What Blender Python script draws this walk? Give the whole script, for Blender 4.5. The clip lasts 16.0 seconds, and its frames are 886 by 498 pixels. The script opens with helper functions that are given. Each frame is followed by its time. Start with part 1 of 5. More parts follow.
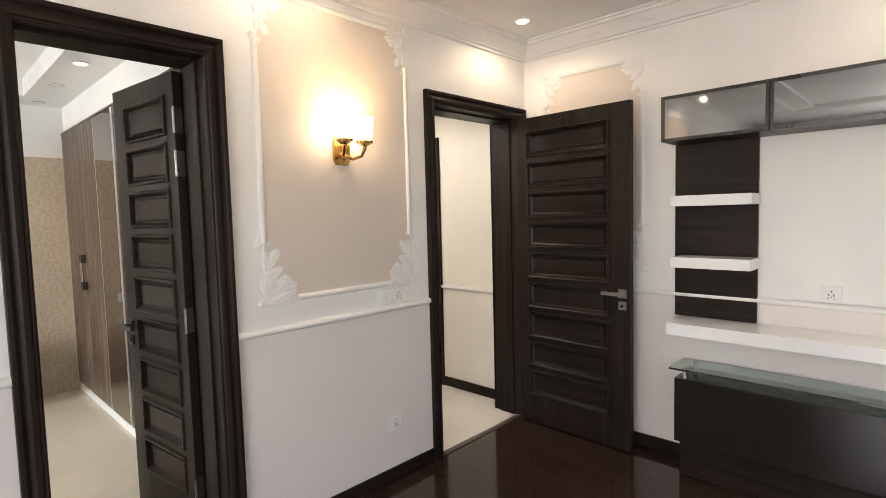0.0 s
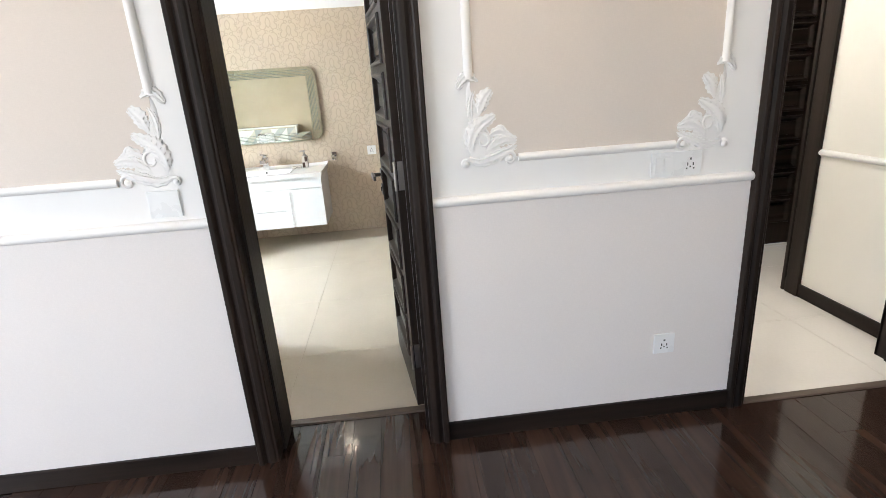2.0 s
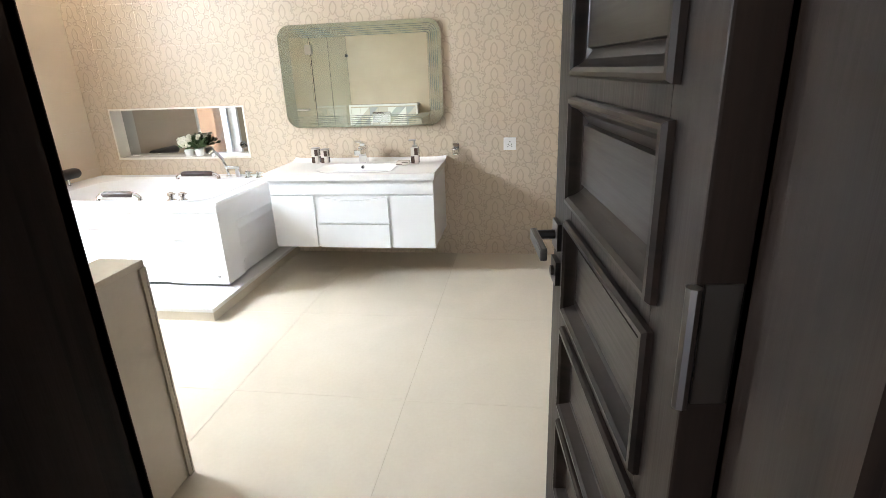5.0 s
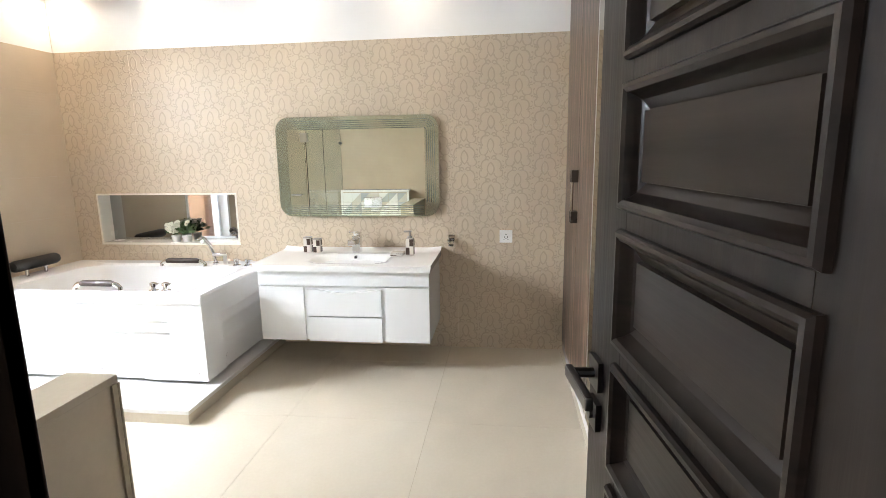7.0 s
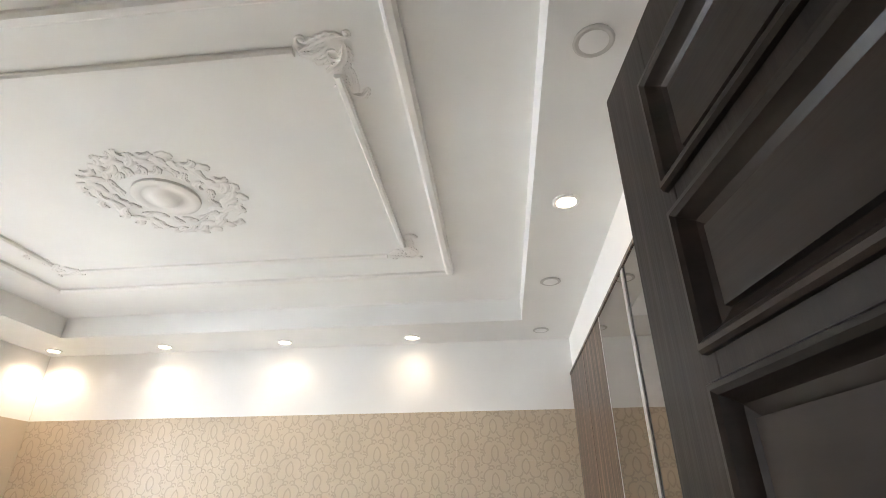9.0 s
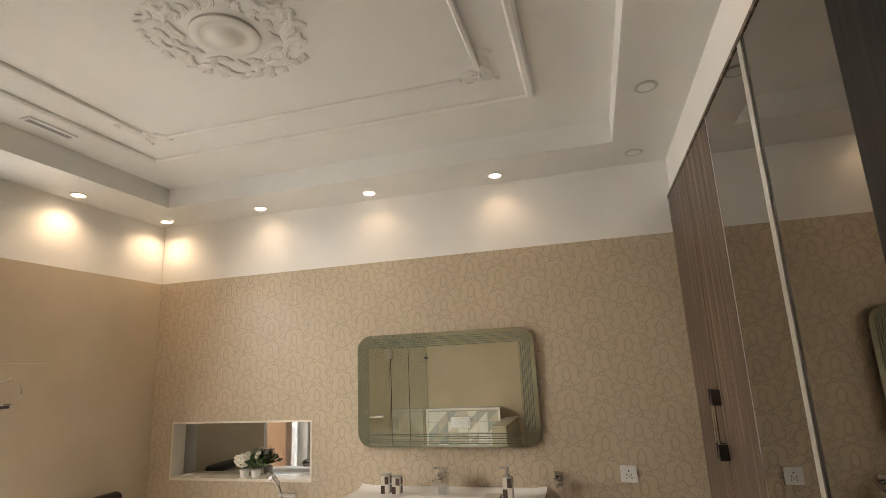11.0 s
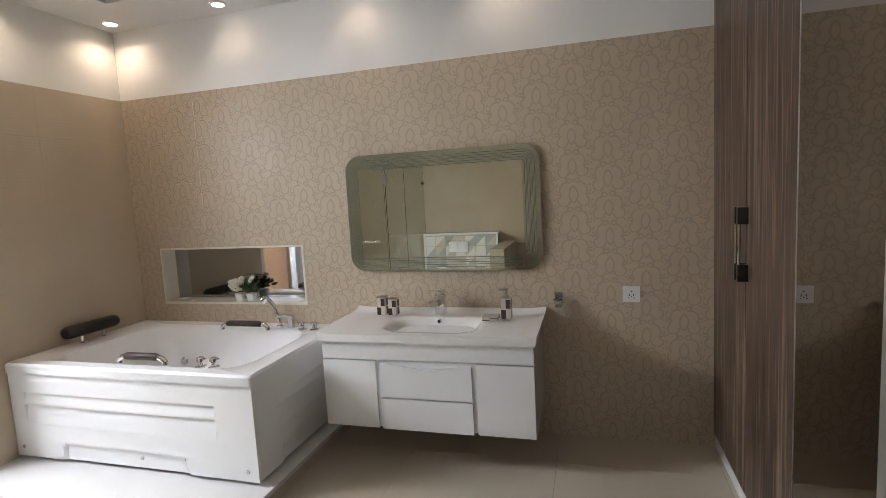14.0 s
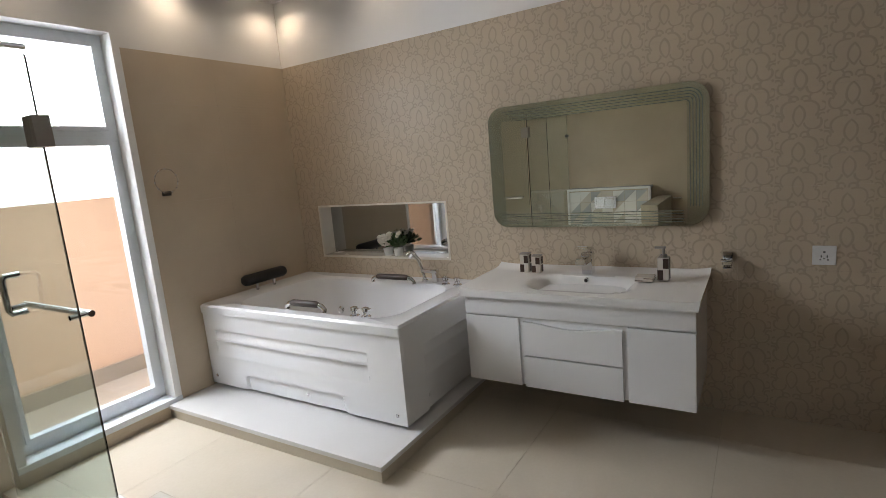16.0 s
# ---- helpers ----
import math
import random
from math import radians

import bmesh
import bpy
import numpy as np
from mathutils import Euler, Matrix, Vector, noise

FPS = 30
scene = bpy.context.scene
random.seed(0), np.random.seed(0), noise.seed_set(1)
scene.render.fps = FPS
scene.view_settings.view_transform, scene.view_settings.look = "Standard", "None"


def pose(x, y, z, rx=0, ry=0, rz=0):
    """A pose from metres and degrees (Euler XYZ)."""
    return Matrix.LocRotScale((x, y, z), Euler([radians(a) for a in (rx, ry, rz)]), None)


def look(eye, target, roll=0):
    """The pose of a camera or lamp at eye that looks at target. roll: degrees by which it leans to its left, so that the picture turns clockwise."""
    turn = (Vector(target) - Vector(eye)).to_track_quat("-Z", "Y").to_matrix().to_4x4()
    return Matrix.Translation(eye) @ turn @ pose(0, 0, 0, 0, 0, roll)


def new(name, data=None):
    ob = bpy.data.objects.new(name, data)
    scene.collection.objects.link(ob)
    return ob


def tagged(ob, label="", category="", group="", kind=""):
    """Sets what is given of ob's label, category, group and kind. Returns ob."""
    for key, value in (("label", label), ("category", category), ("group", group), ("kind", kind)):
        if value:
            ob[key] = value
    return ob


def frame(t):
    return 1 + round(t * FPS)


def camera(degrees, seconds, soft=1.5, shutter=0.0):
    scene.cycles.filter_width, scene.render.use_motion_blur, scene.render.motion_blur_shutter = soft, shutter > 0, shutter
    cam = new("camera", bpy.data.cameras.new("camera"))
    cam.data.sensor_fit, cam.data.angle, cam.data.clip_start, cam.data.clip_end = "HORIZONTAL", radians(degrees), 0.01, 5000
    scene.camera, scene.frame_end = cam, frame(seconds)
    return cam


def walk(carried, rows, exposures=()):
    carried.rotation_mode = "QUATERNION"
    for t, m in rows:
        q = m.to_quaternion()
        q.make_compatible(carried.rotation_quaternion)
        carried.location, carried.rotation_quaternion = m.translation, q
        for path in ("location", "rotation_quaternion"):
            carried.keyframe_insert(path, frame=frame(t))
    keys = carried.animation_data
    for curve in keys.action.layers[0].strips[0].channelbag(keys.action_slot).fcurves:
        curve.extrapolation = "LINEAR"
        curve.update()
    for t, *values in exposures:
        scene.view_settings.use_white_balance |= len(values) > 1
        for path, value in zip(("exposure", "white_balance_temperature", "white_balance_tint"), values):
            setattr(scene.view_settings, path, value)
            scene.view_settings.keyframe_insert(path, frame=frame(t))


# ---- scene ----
cam = camera(81.0, 16.0, soft=0.8)
PATH = [
    (0, (0.132, 0.27, 1.595), (-1.254, 1.705, 1.458), -1.5),
    (0.5, (0.085, 0.514, 1.538), (-1.65, 1.447, 1.194), -3.0),
    (1, (0.011, 0.733, 1.477), (-1.761, 1.468, 0.911), -3.6),
    (1.5, (-0.17, 1.007, 1.477), (-2.0, 1.553, 0.884), -1.6),
    (2, (-0.318, 1.18, 1.481), (-2.214, 1.326, 0.861), -4.0),
    (2.5, (-0.457, 1.287, 1.476), (-2.348, 1.121, 0.846), -2.4),
    (3, (-0.779, 1.273, 1.436), (-2.658, 1.02, 0.802), -1.4),
    (3.5, (-1.171, 1.237, 1.416), (-3.05, 0.983, 0.78), -1.0),
    (4, (-1.568, 1.167, 1.383), (-3.436, 0.852, 0.741), -2.2),
    (6.5, (-2.136, 0.914, 1.352), (-4.016, 0.684, 0.71), -2.2),
    (7, (-2.136, 0.929, 1.428), (-4.088, 0.691, 1.064), -0.9),
    (7.5, (-2.128, 0.91, 1.476), (-4.116, 0.697, 1.46), 0.1),
    (8, (-2.15, 0.896, 1.552), (-4.102, 0.722, 1.953), 1.1),
    (8.5, (-2.26, 0.884, 1.622), (-4.065, 0.772, 2.476), 0.6),
    (10.8, (-2.506, 0.826, 1.527), (-4.297, 0.275, 2.226), -2.2),
    (11, (-2.519, 0.82, 1.484), (-4.4, 0.298, 1.919), -2.6),
    (11.5, (-2.512, 0.807, 1.362), (-4.47, 0.406, 1.279), -3.8),
    (12, (-2.525, 0.83, 1.379), (-4.484, 0.488, 1.167), -2.6),
    (12.5, (-2.553, 0.834, 1.441), (-4.525, 0.595, 1.207), -1.8),
    (13, (-2.679, 0.812, 1.425), (-4.661, 0.672, 1.195), -1.5),
    (13.5, (-2.778, 0.746, 1.396), (-4.755, 0.518, 1.189), -1.6),
    (14, (-2.844, 0.737, 1.439), (-4.754, 0.182, 1.227), -3.1),
    (14.5, (-2.884, 0.686, 1.426), (-4.721, -0.081, 1.233), -3.7),
    (15, (-2.91, 0.671, 1.417), (-4.695, -0.203, 1.2), -4.0),
    (15.5, (-2.939, 0.664, 1.403), (-4.711, -0.206, 1.08), -4.0),
    (16, (-2.914, 0.682, 1.414), (-4.588, -0.361, 1.081), -5.0),
]
EXPOSURES = [(0, 1.85, 7000, 15), (0.7, 2.2, 6350, 12), (1.5, 2.42, 6300, 12), (2.5, 2.38, 6400, 13), (4.0, 2.12, 6500, 15), (6.5, 2.0, 6300, 13), (7.0, 1.9, 6600, 15), (7.5, 1.84, 6800, 16), (8.0, 1.8, 6700, 16), (8.5, 1.82, 6600, 15), (10.8, 0.84, 8200, 18), (11.0, 0.86, 8300, 18), (11.5, 1.0, 7200, 18), (12.0, 0.98, 6800, 17), (13.0, 1.12, 6700, 17), (13.5, 1.04, 6700, 17), (14.0, 0.6, 6800, 18), (14.5, 0.22, 6900, 18), (15.2, 0.17, 6800, 18), (16.0, 0.16, 6800, 17)]
walk(cam, [(t, look(eye, target, roll)) for t, eye, target, roll in PATH], EXPOSURES)

# ---- world and lights ----
world = bpy.data.worlds.new("sky")
scene.world = world
world.use_nodes = True
wn = world.node_tree.nodes
sky = wn.new("ShaderNodeTexSky")
sky.sky_type, sky.sun_disc, sky.sun_elevation, sky.sun_rotation = "NISHITA", False, radians(72), radians(0)
world.node_tree.links.new(sky.outputs[0], wn["Background"].inputs[0])
wn["Background"].inputs[1].default_value = 0.15
sun = new("sun", bpy.data.lights.new("sun", "SUN"))
sun.data.energy, sun.data.angle, sun.data.color = 5.0, radians(0.6), (1.0, 0.95, 0.88)
sun.matrix_world = pose(0, 6, 8, -18, 0, 0)


def area_lamp(name, eye, target, w, h, power, colour):
    """A lamp set at an opening to stand for daylight."""
    ob = new(name, bpy.data.lights.new(name, "AREA"))
    ob.data.shape, ob.data.size, ob.data.size_y, ob.data.energy, ob.data.color = "RECTANGLE", w, h, power, colour
    ob.matrix_world = look(eye, target)
    return ob


def spot_lamp(name, x, y, z, power, angle=95, blend=0.9, colour=(1.0, 0.84, 0.63)):
    ob = new(name, bpy.data.lights.new(name, "SPOT"))
    ob.data.energy, ob.data.spot_size, ob.data.spot_blend, ob.data.color = power, radians(angle), blend, colour
    ob.data.shadow_soft_size = 0.03
    ob.matrix_world = pose(x, y, z)
    return ob


DAY = (0.93, 0.97, 1.0)
bath_sky = area_lamp("window_light_bath", (-4.2, -2.93, 1.95), (-4.75, -1.4, 0.25), 0.9, 0.8, 56, (0.80, 0.91, 1.0))
bath_sky.data.spread = radians(158)
area_lamp("window_light_bedroom", (0.6, -2.98, 1.4), (-0.6, 3, 1.2), 2.6, 2.0, 32, DAY)
# Added fill from the east; no window is known on that side.
area_lamp("window_light_bedroom_east", (2.98, 0.6, 1.5), (-2, 0.9, 1.2), 2.2, 1.8, 1.5, DAY)
BATH_SPOTS = [(-5.66, -2.26), (-5.66, -1.425), (-5.66, -0.56), (-5.66, 0.316), (-4.95, -2.28), (-4.1, -2.28), (-3.25, -2.28), (-4.05, 1.16)]
BATH_SPOTS_OFF = [(-4.81, 1.16), (-5.6, 1.16), (-3.3, 1.15)]
SOFFIT = 2.66
for x, y in BATH_SPOTS:
    spot_lamp("downlight_beam", x, y, SOFFIT - 0.014, (6.0 if x < -4.5 else 3.4) if y < -2 else 2.0 if y < -1 else 1.7 if y < 1 else 0.5, 142, 0.8)
BED_SPOTS = [(-1.89, 3.17), (-1.89, 1.6), (-1.89, 0.0), (0.2, 3.17), (1.8, 3.17)]
for x, y in BED_SPOTS:
    spot_lamp("downlight_beam", x, y, 2.825, 4.5, 165, 0.5)
# Corridor fill, added to brighten its walls; no fitting belongs to it.
corridor_beam = spot_lamp("corridor_beam", -3.3, 2.6, 2.7, 25, 170, 0.4, (1.0, 0.96, 0.88))
corridor_beam.data.shadow_soft_size = 0.25
for y in (1.86, 1.99):
    bulb = new("sconce_bulb_light", bpy.data.lights.new("sconce_bulb_light", "POINT"))
    bulb.data.energy, bulb.data.color, bulb.data.shadow_soft_size = 0.13, (1.0, 0.82, 0.56), 0.03
    bulb.location = (-2.09, y, 2.08)

# ---- materials ----


class Mat:
    """A small builder for node materials."""

    def __init__(self, name, colour, rough=0.5, metal=0.0, ior=1.5):
        self.m = bpy.data.materials.new(name)
        self.m.use_nodes = True
        self.n, self.l = self.m.node_tree.nodes, self.m.node_tree.links
        self.b = self.n["Principled BSDF"]
        self.b.inputs["Base Color"].default_value = (*colour, 1)
        self.b.inputs["Roughness"].default_value = rough
        self.b.inputs["Metallic"].default_value = metal
        self.b.inputs["IOR"].default_value = ior
        self.co = self.n.new("ShaderNodeNewGeometry").outputs["Position"]
        self.height = None

    def node(self, kind, operation="", data_type="", blend_type=""):
        nd = self.n.new(kind)
        if data_type:
            nd.data_type = data_type
        if blend_type:
            nd.blend_type = blend_type
        if operation:
            nd.operation = operation
        return nd

    def math(self, op, a, b=0.0, c=None):
        nd = self.node("ShaderNodeMath", operation=op)
        for i, v in enumerate((a, b) if c is None else (a, b, c)):
            if isinstance(v, (int, float)):
                nd.inputs[i].default_value = v
            else:
                self.l.new(v, nd.inputs[i])
        return nd.outputs[0]

    def scaled(self, s):
        nd = self.node("ShaderNodeMapping")
        nd.inputs["Scale"].default_value = s
        self.l.new(self.co, nd.inputs[0])
        return nd.outputs[0]

    def noise(self, scale, detail=4, stretch=(1, 1, 1), distort=0.0):
        nd = self.node("ShaderNodeTexNoise")
        nd.inputs["Scale"].default_value, nd.inputs["Detail"].default_value = scale, detail
        nd.inputs["Distortion"].default_value = distort
        self.l.new(self.scaled(stretch), nd.inputs["Vector"])
        return nd.outputs["Fac"]

    def ramp(self, fac, *stops):
        nd = self.node("ShaderNodeValToRGB")
        els = nd.color_ramp.elements
        while len(els) < len(stops):
            els.new(0.5)
        for e, (p, c) in zip(els, stops):
            e.position, e.color = p, (*c, 1)
        self.l.new(fac, nd.inputs[0])
        return nd.outputs[0]

    def mix(self, fac, a, b, kind="MIX"):
        nd = self.node("ShaderNodeMix", data_type="RGBA", blend_type=kind)
        for i, v in ((0, fac), (6, a), (7, b)):
            if isinstance(v, (int, float)):
                nd.inputs[i].default_value = v
            elif isinstance(v, tuple):
                nd.inputs[i].default_value = (*v, 1)
            else:
                self.l.new(v, nd.inputs[i])
        return nd.outputs[2]

    def colour(self, out):
        self.l.new(out, self.b.inputs["Base Color"])
        return self

    def rough(self, out):
        self.l.new(out, self.b.inputs["Roughness"])
        return self

    def bump(self, out, strength=0.2, dist=0.01):
        nd = self.node("ShaderNodeBump")
        nd.inputs["Strength"].default_value, nd.inputs["Distance"].default_value = strength, dist
        self.l.new(out, nd.inputs["Height"])
        self.l.new(nd.outputs[0], self.b.inputs["Normal"])
        return self


def paint(name, c, rough=0.55, var=0.05, bump=0.06):
    """Matt wall paint with roller grain and broad uneven tone."""
    k = Mat(name, c, rough)
    big, fine = k.noise(1.3, 3), k.noise(160, 3)
    lo = tuple(v * (1 - var) for v in c)
    hi = tuple(min(v * (1 + var), 0.9) for v in c)
    k.colour(k.ramp(big, (0.3, lo), (0.7, hi)))
    k.rough(k.math("MULTIPLY_ADD", fine, 0.12, rough - 0.06))
    return k.bump(fine, bump, 0.002).m


def gloss(name, c, rough=0.12, var=0.03, metal=0.0, coat=0.0):
    k = Mat(name, c, rough, metal)
    k.rough(k.math("MULTIPLY_ADD", k.noise(9, 5), rough * 0.8, rough * 0.6))
    k.colour(k.ramp(k.noise(2.2, 4), (0.3, tuple(v * (1 - var) for v in c)), (0.7, tuple(min(1, v * (1 + var)) for v in c))))
    k.b.inputs["Coat Weight"].default_value = coat
    return k.m


def wood(name, dark, light, stretch, rough=0.35, bump=0.25, per_object=0.0, spec=0.5):
    """Grain lengthwise, with pores; stretch is small along the grain."""
    k = Mat(name, dark, rough)
    k.b.inputs["Specular IOR Level"].default_value = spec
    grain = k.noise(22, 6, stretch, 0.6)
    pores = k.noise(120, 3, stretch)
    broad = k.noise(1.6, 3)
    f = k.math("ADD", k.math("MULTIPLY", grain, 0.7), k.math("MULTIPLY", broad, 0.3))
    col = k.ramp(f, (0.32, dark), (0.68, light))
    if per_object:
        info = k.node("ShaderNodeObjectInfo")
        col = k.mix(k.math("MULTIPLY", info.outputs["Random"], per_object), col, tuple(v * 0.45 for v in dark))
    k.colour(col)
    k.rough(k.math("MULTIPLY_ADD", pores, 0.16, rough - 0.08))
    return k.bump(pores, bump, 0.0015).m


M_WHITE = paint("white_paint", (0.80, 0.785, 0.76))
M_PLASTER = paint("white_plaster_relief", (0.775, 0.76, 0.74), 0.55, 0.03)
M_CEIL = paint("ceiling_paint", (0.78, 0.775, 0.76), 0.6)
M_CREAM = paint("corridor_cream_paint", (0.80, 0.765, 0.69))


def wallpaper(name, c):
    k = Mat(name, c, 0.7)
    weave = k.math("MULTIPLY", k.noise(90, 2, (1, 6, 0.6)), k.noise(90, 2, (1, 0.6, 6)))
    k.colour(k.ramp(k.math("ADD", k.math("MULTIPLY", weave, 0.8), k.math("MULTIPLY", k.noise(1.1, 3), 0.5)), (0.2, tuple(v * 0.93 for v in c)), (0.75, tuple(v * 1.05 for v in c))))
    return k.bump(weave, 0.2, 0.002).m


M_BEIGE = wallpaper("beige_wallpaper", (0.65, 0.58, 0.515))
M_GREY = wallpaper("pale_grey_wallpaper", (0.735, 0.685, 0.65))
M_DOOR = wood("black_brown_wood", (0.0065, 0.0048, 0.0040), (0.029, 0.0195, 0.0150), (1, 1, 0.05), 0.42, 0.3, 0.0, 0.16)
M_DOORH = wood("black_brown_wood_across", (0.0065, 0.0048, 0.0040), (0.029, 0.0195, 0.0150), (0.05, 0.05, 1), 0.32, 0.2, 0.0, 0.17)
M_PLANK = wood("dark_glossy_laminate", (0.019, 0.0110, 0.0082), (0.058, 0.0325, 0.0235), (0.05, 1, 1), 0.09, 0.05, 0.3)
M_STRIP = wood("brown_threshold_wood", (0.07, 0.05, 0.035), (0.13, 0.095, 0.07), (1, 0.05, 1), 0.4)
M_ZEBRA = None


def zebra():
    """Veneer in brown stripes that run upright."""
    k = Mat("striped_brown_veneer", (0.2, 0.13, 0.1), 0.34)
    k.b.inputs["Specular IOR Level"].default_value = 0.25
    stripe = k.noise(38, 3, (1, 1, 0.025), 0.5)
    fine = k.noise(130, 3, (1, 1, 0.03))
    f = k.math("ADD", k.math("MULTIPLY", stripe, 0.75), k.math("MULTIPLY", fine, 0.25))
    k.colour(k.ramp(f, (0.40, (0.024, 0.0145, 0.0105)), (0.46, (0.115, 0.073, 0.053)), (0.51, (0.035, 0.021, 0.0150)), (0.58, (0.22, 0.148, 0.108))))
    return k.bump(fine, 0.15, 0.001).m


M_ZEBRA = zebra()


def stone_tile(name, c, rough, var=0.06, per_object=0.05, polish=0.7):
    k = Mat(name, c, rough)
    cloud, fine = k.noise(2.0, 6, distort=0.6), k.noise(60, 4)
    f = k.math("ADD", k.math("MULTIPLY", cloud, 0.75), k.math("MULTIPLY", fine, 0.25))
    col = k.ramp(f, (0.3, tuple(v * (1 - var) for v in c)), (0.7, tuple(v * (1 + var) for v in c)))
    info = k.node("ShaderNodeObjectInfo")
    col = k.mix(k.math("MULTIPLY", info.outputs["Random"], per_object), col, tuple(v * 0.7 for v in c))
    k.colour(col)
    k.rough(k.math("MULTIPLY_ADD", k.noise(5, 4), rough * polish, rough * (1 - polish / 2)))
    return k.m


M_TILE = stone_tile("beige_floor_tile", (0.55, 0.485, 0.385), 0.22)
M_MARBLE = stone_tile("cream_corridor_marble", (0.76, 0.72, 0.66), 0.08)
M_GROUT = paint("beige_grout", (0.50, 0.44, 0.345), 0.8)
M_SILL = gloss("cream_niche_stone", (0.76, 0.71, 0.62), 0.25, 0.03)
M_PLATFORM = stone_tile("grey_white_stone_slab", (0.62, 0.605, 0.585), 0.42, 0.04, 0.05, 0.15)
M_COURT = stone_tile("buff_paving_stone", (0.50, 0.41, 0.32), 0.6, 0.2, 0.3)
M_COURTWALL = paint("peach_rendered_wall", (0.62, 0.42, 0.30), 0.8)


def vine():
    """Beige wall tile with a raised scroll of arcs and leaves, glossier than its ground."""
    c = (0.53, 0.43, 0.318)
    k = Mat("vine_relief_tile", c, 0.4)
    k.b.inputs["Specular IOR Level"].default_value = 0.28
    warp = k.node("ShaderNodeTexNoise")
    warp.inputs["Scale"].default_value = 7.0
    k.l.new(k.co, warp.inputs["Vector"])
    shift = k.node("ShaderNodeVectorMath", operation="MULTIPLY_ADD")
    k.l.new(warp.outputs["Color"], shift.inputs[0])
    shift.inputs[1].default_value, shift.inputs[2].default_value = (0.022, 0.022, 0.022), (0, 0, 0)
    add = k.node("ShaderNodeVectorMath", operation="ADD")
    k.l.new(k.co, add.inputs[0])
    k.l.new(shift.outputs[0], add.inputs[1])
    sep = k.node("ShaderNodeSeparateXYZ")
    k.l.new(add.outputs[0], sep.inputs[0])

    width, rise = 0.186, 0.158
    col = k.math("MULTIPLY", sep.outputs[1], 1 / width)
    odd = k.math("MULTIPLY", k.math("FLOORED_MODULO", k.math("FLOOR", col), 2.0), 0.5)
    pa = k.math("MULTIPLY", k.math("ABSOLUTE", k.math("SUBTRACT", k.math("FRACT", col), 0.5)), width)
    pb = k.math("MULTIPLY", k.math("FRACT", k.math("MULTIPLY_ADD", sep.outputs[2], 1 / rise, odd)), rise)

    def arc(cx, cy, r, dx, dy, t):
        """Distance from the stretch of a circle that lies past t in the direction (dx, dy)."""
        x, y = k.math("SUBTRACT", pa, cx), k.math("SUBTRACT", pb, cy)
        d = k.math("ABSOLUTE", k.math("SUBTRACT", k.math("SQRT", k.math("MULTIPLY_ADD", x, x, k.math("MULTIPLY", y, y))), r))
        past = k.math("MULTIPLY_ADD", x, dx, k.math("MULTIPLY", y, dy))
        return k.math("ADD", d, k.math("MULTIPLY", k.math("LESS_THAN", past, t), 0.05))

    stems = (
        arc(-0.034, 0.062, 0.056, 1, 0, 0.034), arc(0.052, 0.030, 0.030, 0.35, -1, -0.012), arc(0.030, 0.088, 0.040, 0.9, 0.6, 0.008),
        arc(0.078, 0.098, 0.018, 1, -0.4, -0.006), arc(0.060, 0.140, 0.026, -0.5, 1, -0.006), arc(0.022, 0.134, 0.015, 0.2, 1, -0.006),
        arc(0.084, 0.052, 0.016, -0.3, 1, -0.004))
    near = stems[0]
    for other in stems[1:]:
        near = k.math("MINIMUM", near, other)
    swell = k.math("MULTIPLY", k.noise(14, 2), 0.0052)
    line = k.math("SUBTRACT", near, swell)
    mask = k.node("ShaderNodeMapRange")
    mask.inputs["From Min"].default_value, mask.inputs["From Max"].default_value = 0.0, 0.0030
    mask.inputs["To Min"].default_value, mask.inputs["To Max"].default_value = 1.0, 0.0
    k.l.new(line, mask.inputs[0])
    mk = mask.outputs[0]
    ground = k.ramp(k.noise(3, 5), (0.3, tuple(x * 0.96 for x in c)), (0.7, tuple(x * 1.05 for x in c)))
    k.colour(k.mix(k.math("MULTIPLY", mk, 0.48), ground, (0.335, 0.27, 0.20)))
    k.rough(k.math("MULTIPLY_ADD", mk, -0.12, 0.42))
    return k.bump(mk, 0.35, 0.004).m


M_VINE = vine()


def ribbed():
    """Plain beige wall tile with fine level ribs."""
    c = (0.53, 0.43, 0.318)
    k = Mat("ribbed_beige_tile", c, 0.4)
    sep = k.node("ShaderNodeSeparateXYZ")
    k.l.new(k.co, sep.inputs[0])
    rib = k.math("SINE", k.math("MULTIPLY", sep.outputs[2], 330.0))
    k.colour(k.ramp(k.noise(3, 5), (0.3, tuple(x * 0.95 for x in c)), (0.7, tuple(x * 1.05 for x in c))))
    return k.bump(rib, 0.07, 0.002).m


M_RIB = ribbed()
M_GWHITE = gloss("white_gloss_lacquer", (0.80, 0.80, 0.80), 0.10, 0.02)
M_ACRYL = gloss("white_acrylic", (0.82, 0.82, 0.82), 0.12, 0.02, 0.0, 0.3)
M_CERAMIC = gloss("white_ceramic", (0.80, 0.79, 0.77), 0.06, 0.02)
M_PLASTIC = gloss("white_plastic", (0.78, 0.78, 0.77), 0.3, 0.02)
M_CHROME = gloss("chrome", (0.75, 0.75, 0.76), 0.06, 0.03, 1.0)
M_STEEL = gloss("brushed_steel", (0.36, 0.33, 0.30), 0.34, 0.1, 1.0)
M_STRIPMETAL = gloss("satin_aluminium", (0.80, 0.80, 0.80), 0.35, 0.04, 1.0)
M_DARKMETAL = gloss("dark_metal", (0.08, 0.075, 0.07), 0.3, 0.1, 1.0)
M_BRASS = gloss("antique_brass", (0.50, 0.30, 0.10), 0.25, 0.15, 1.0)
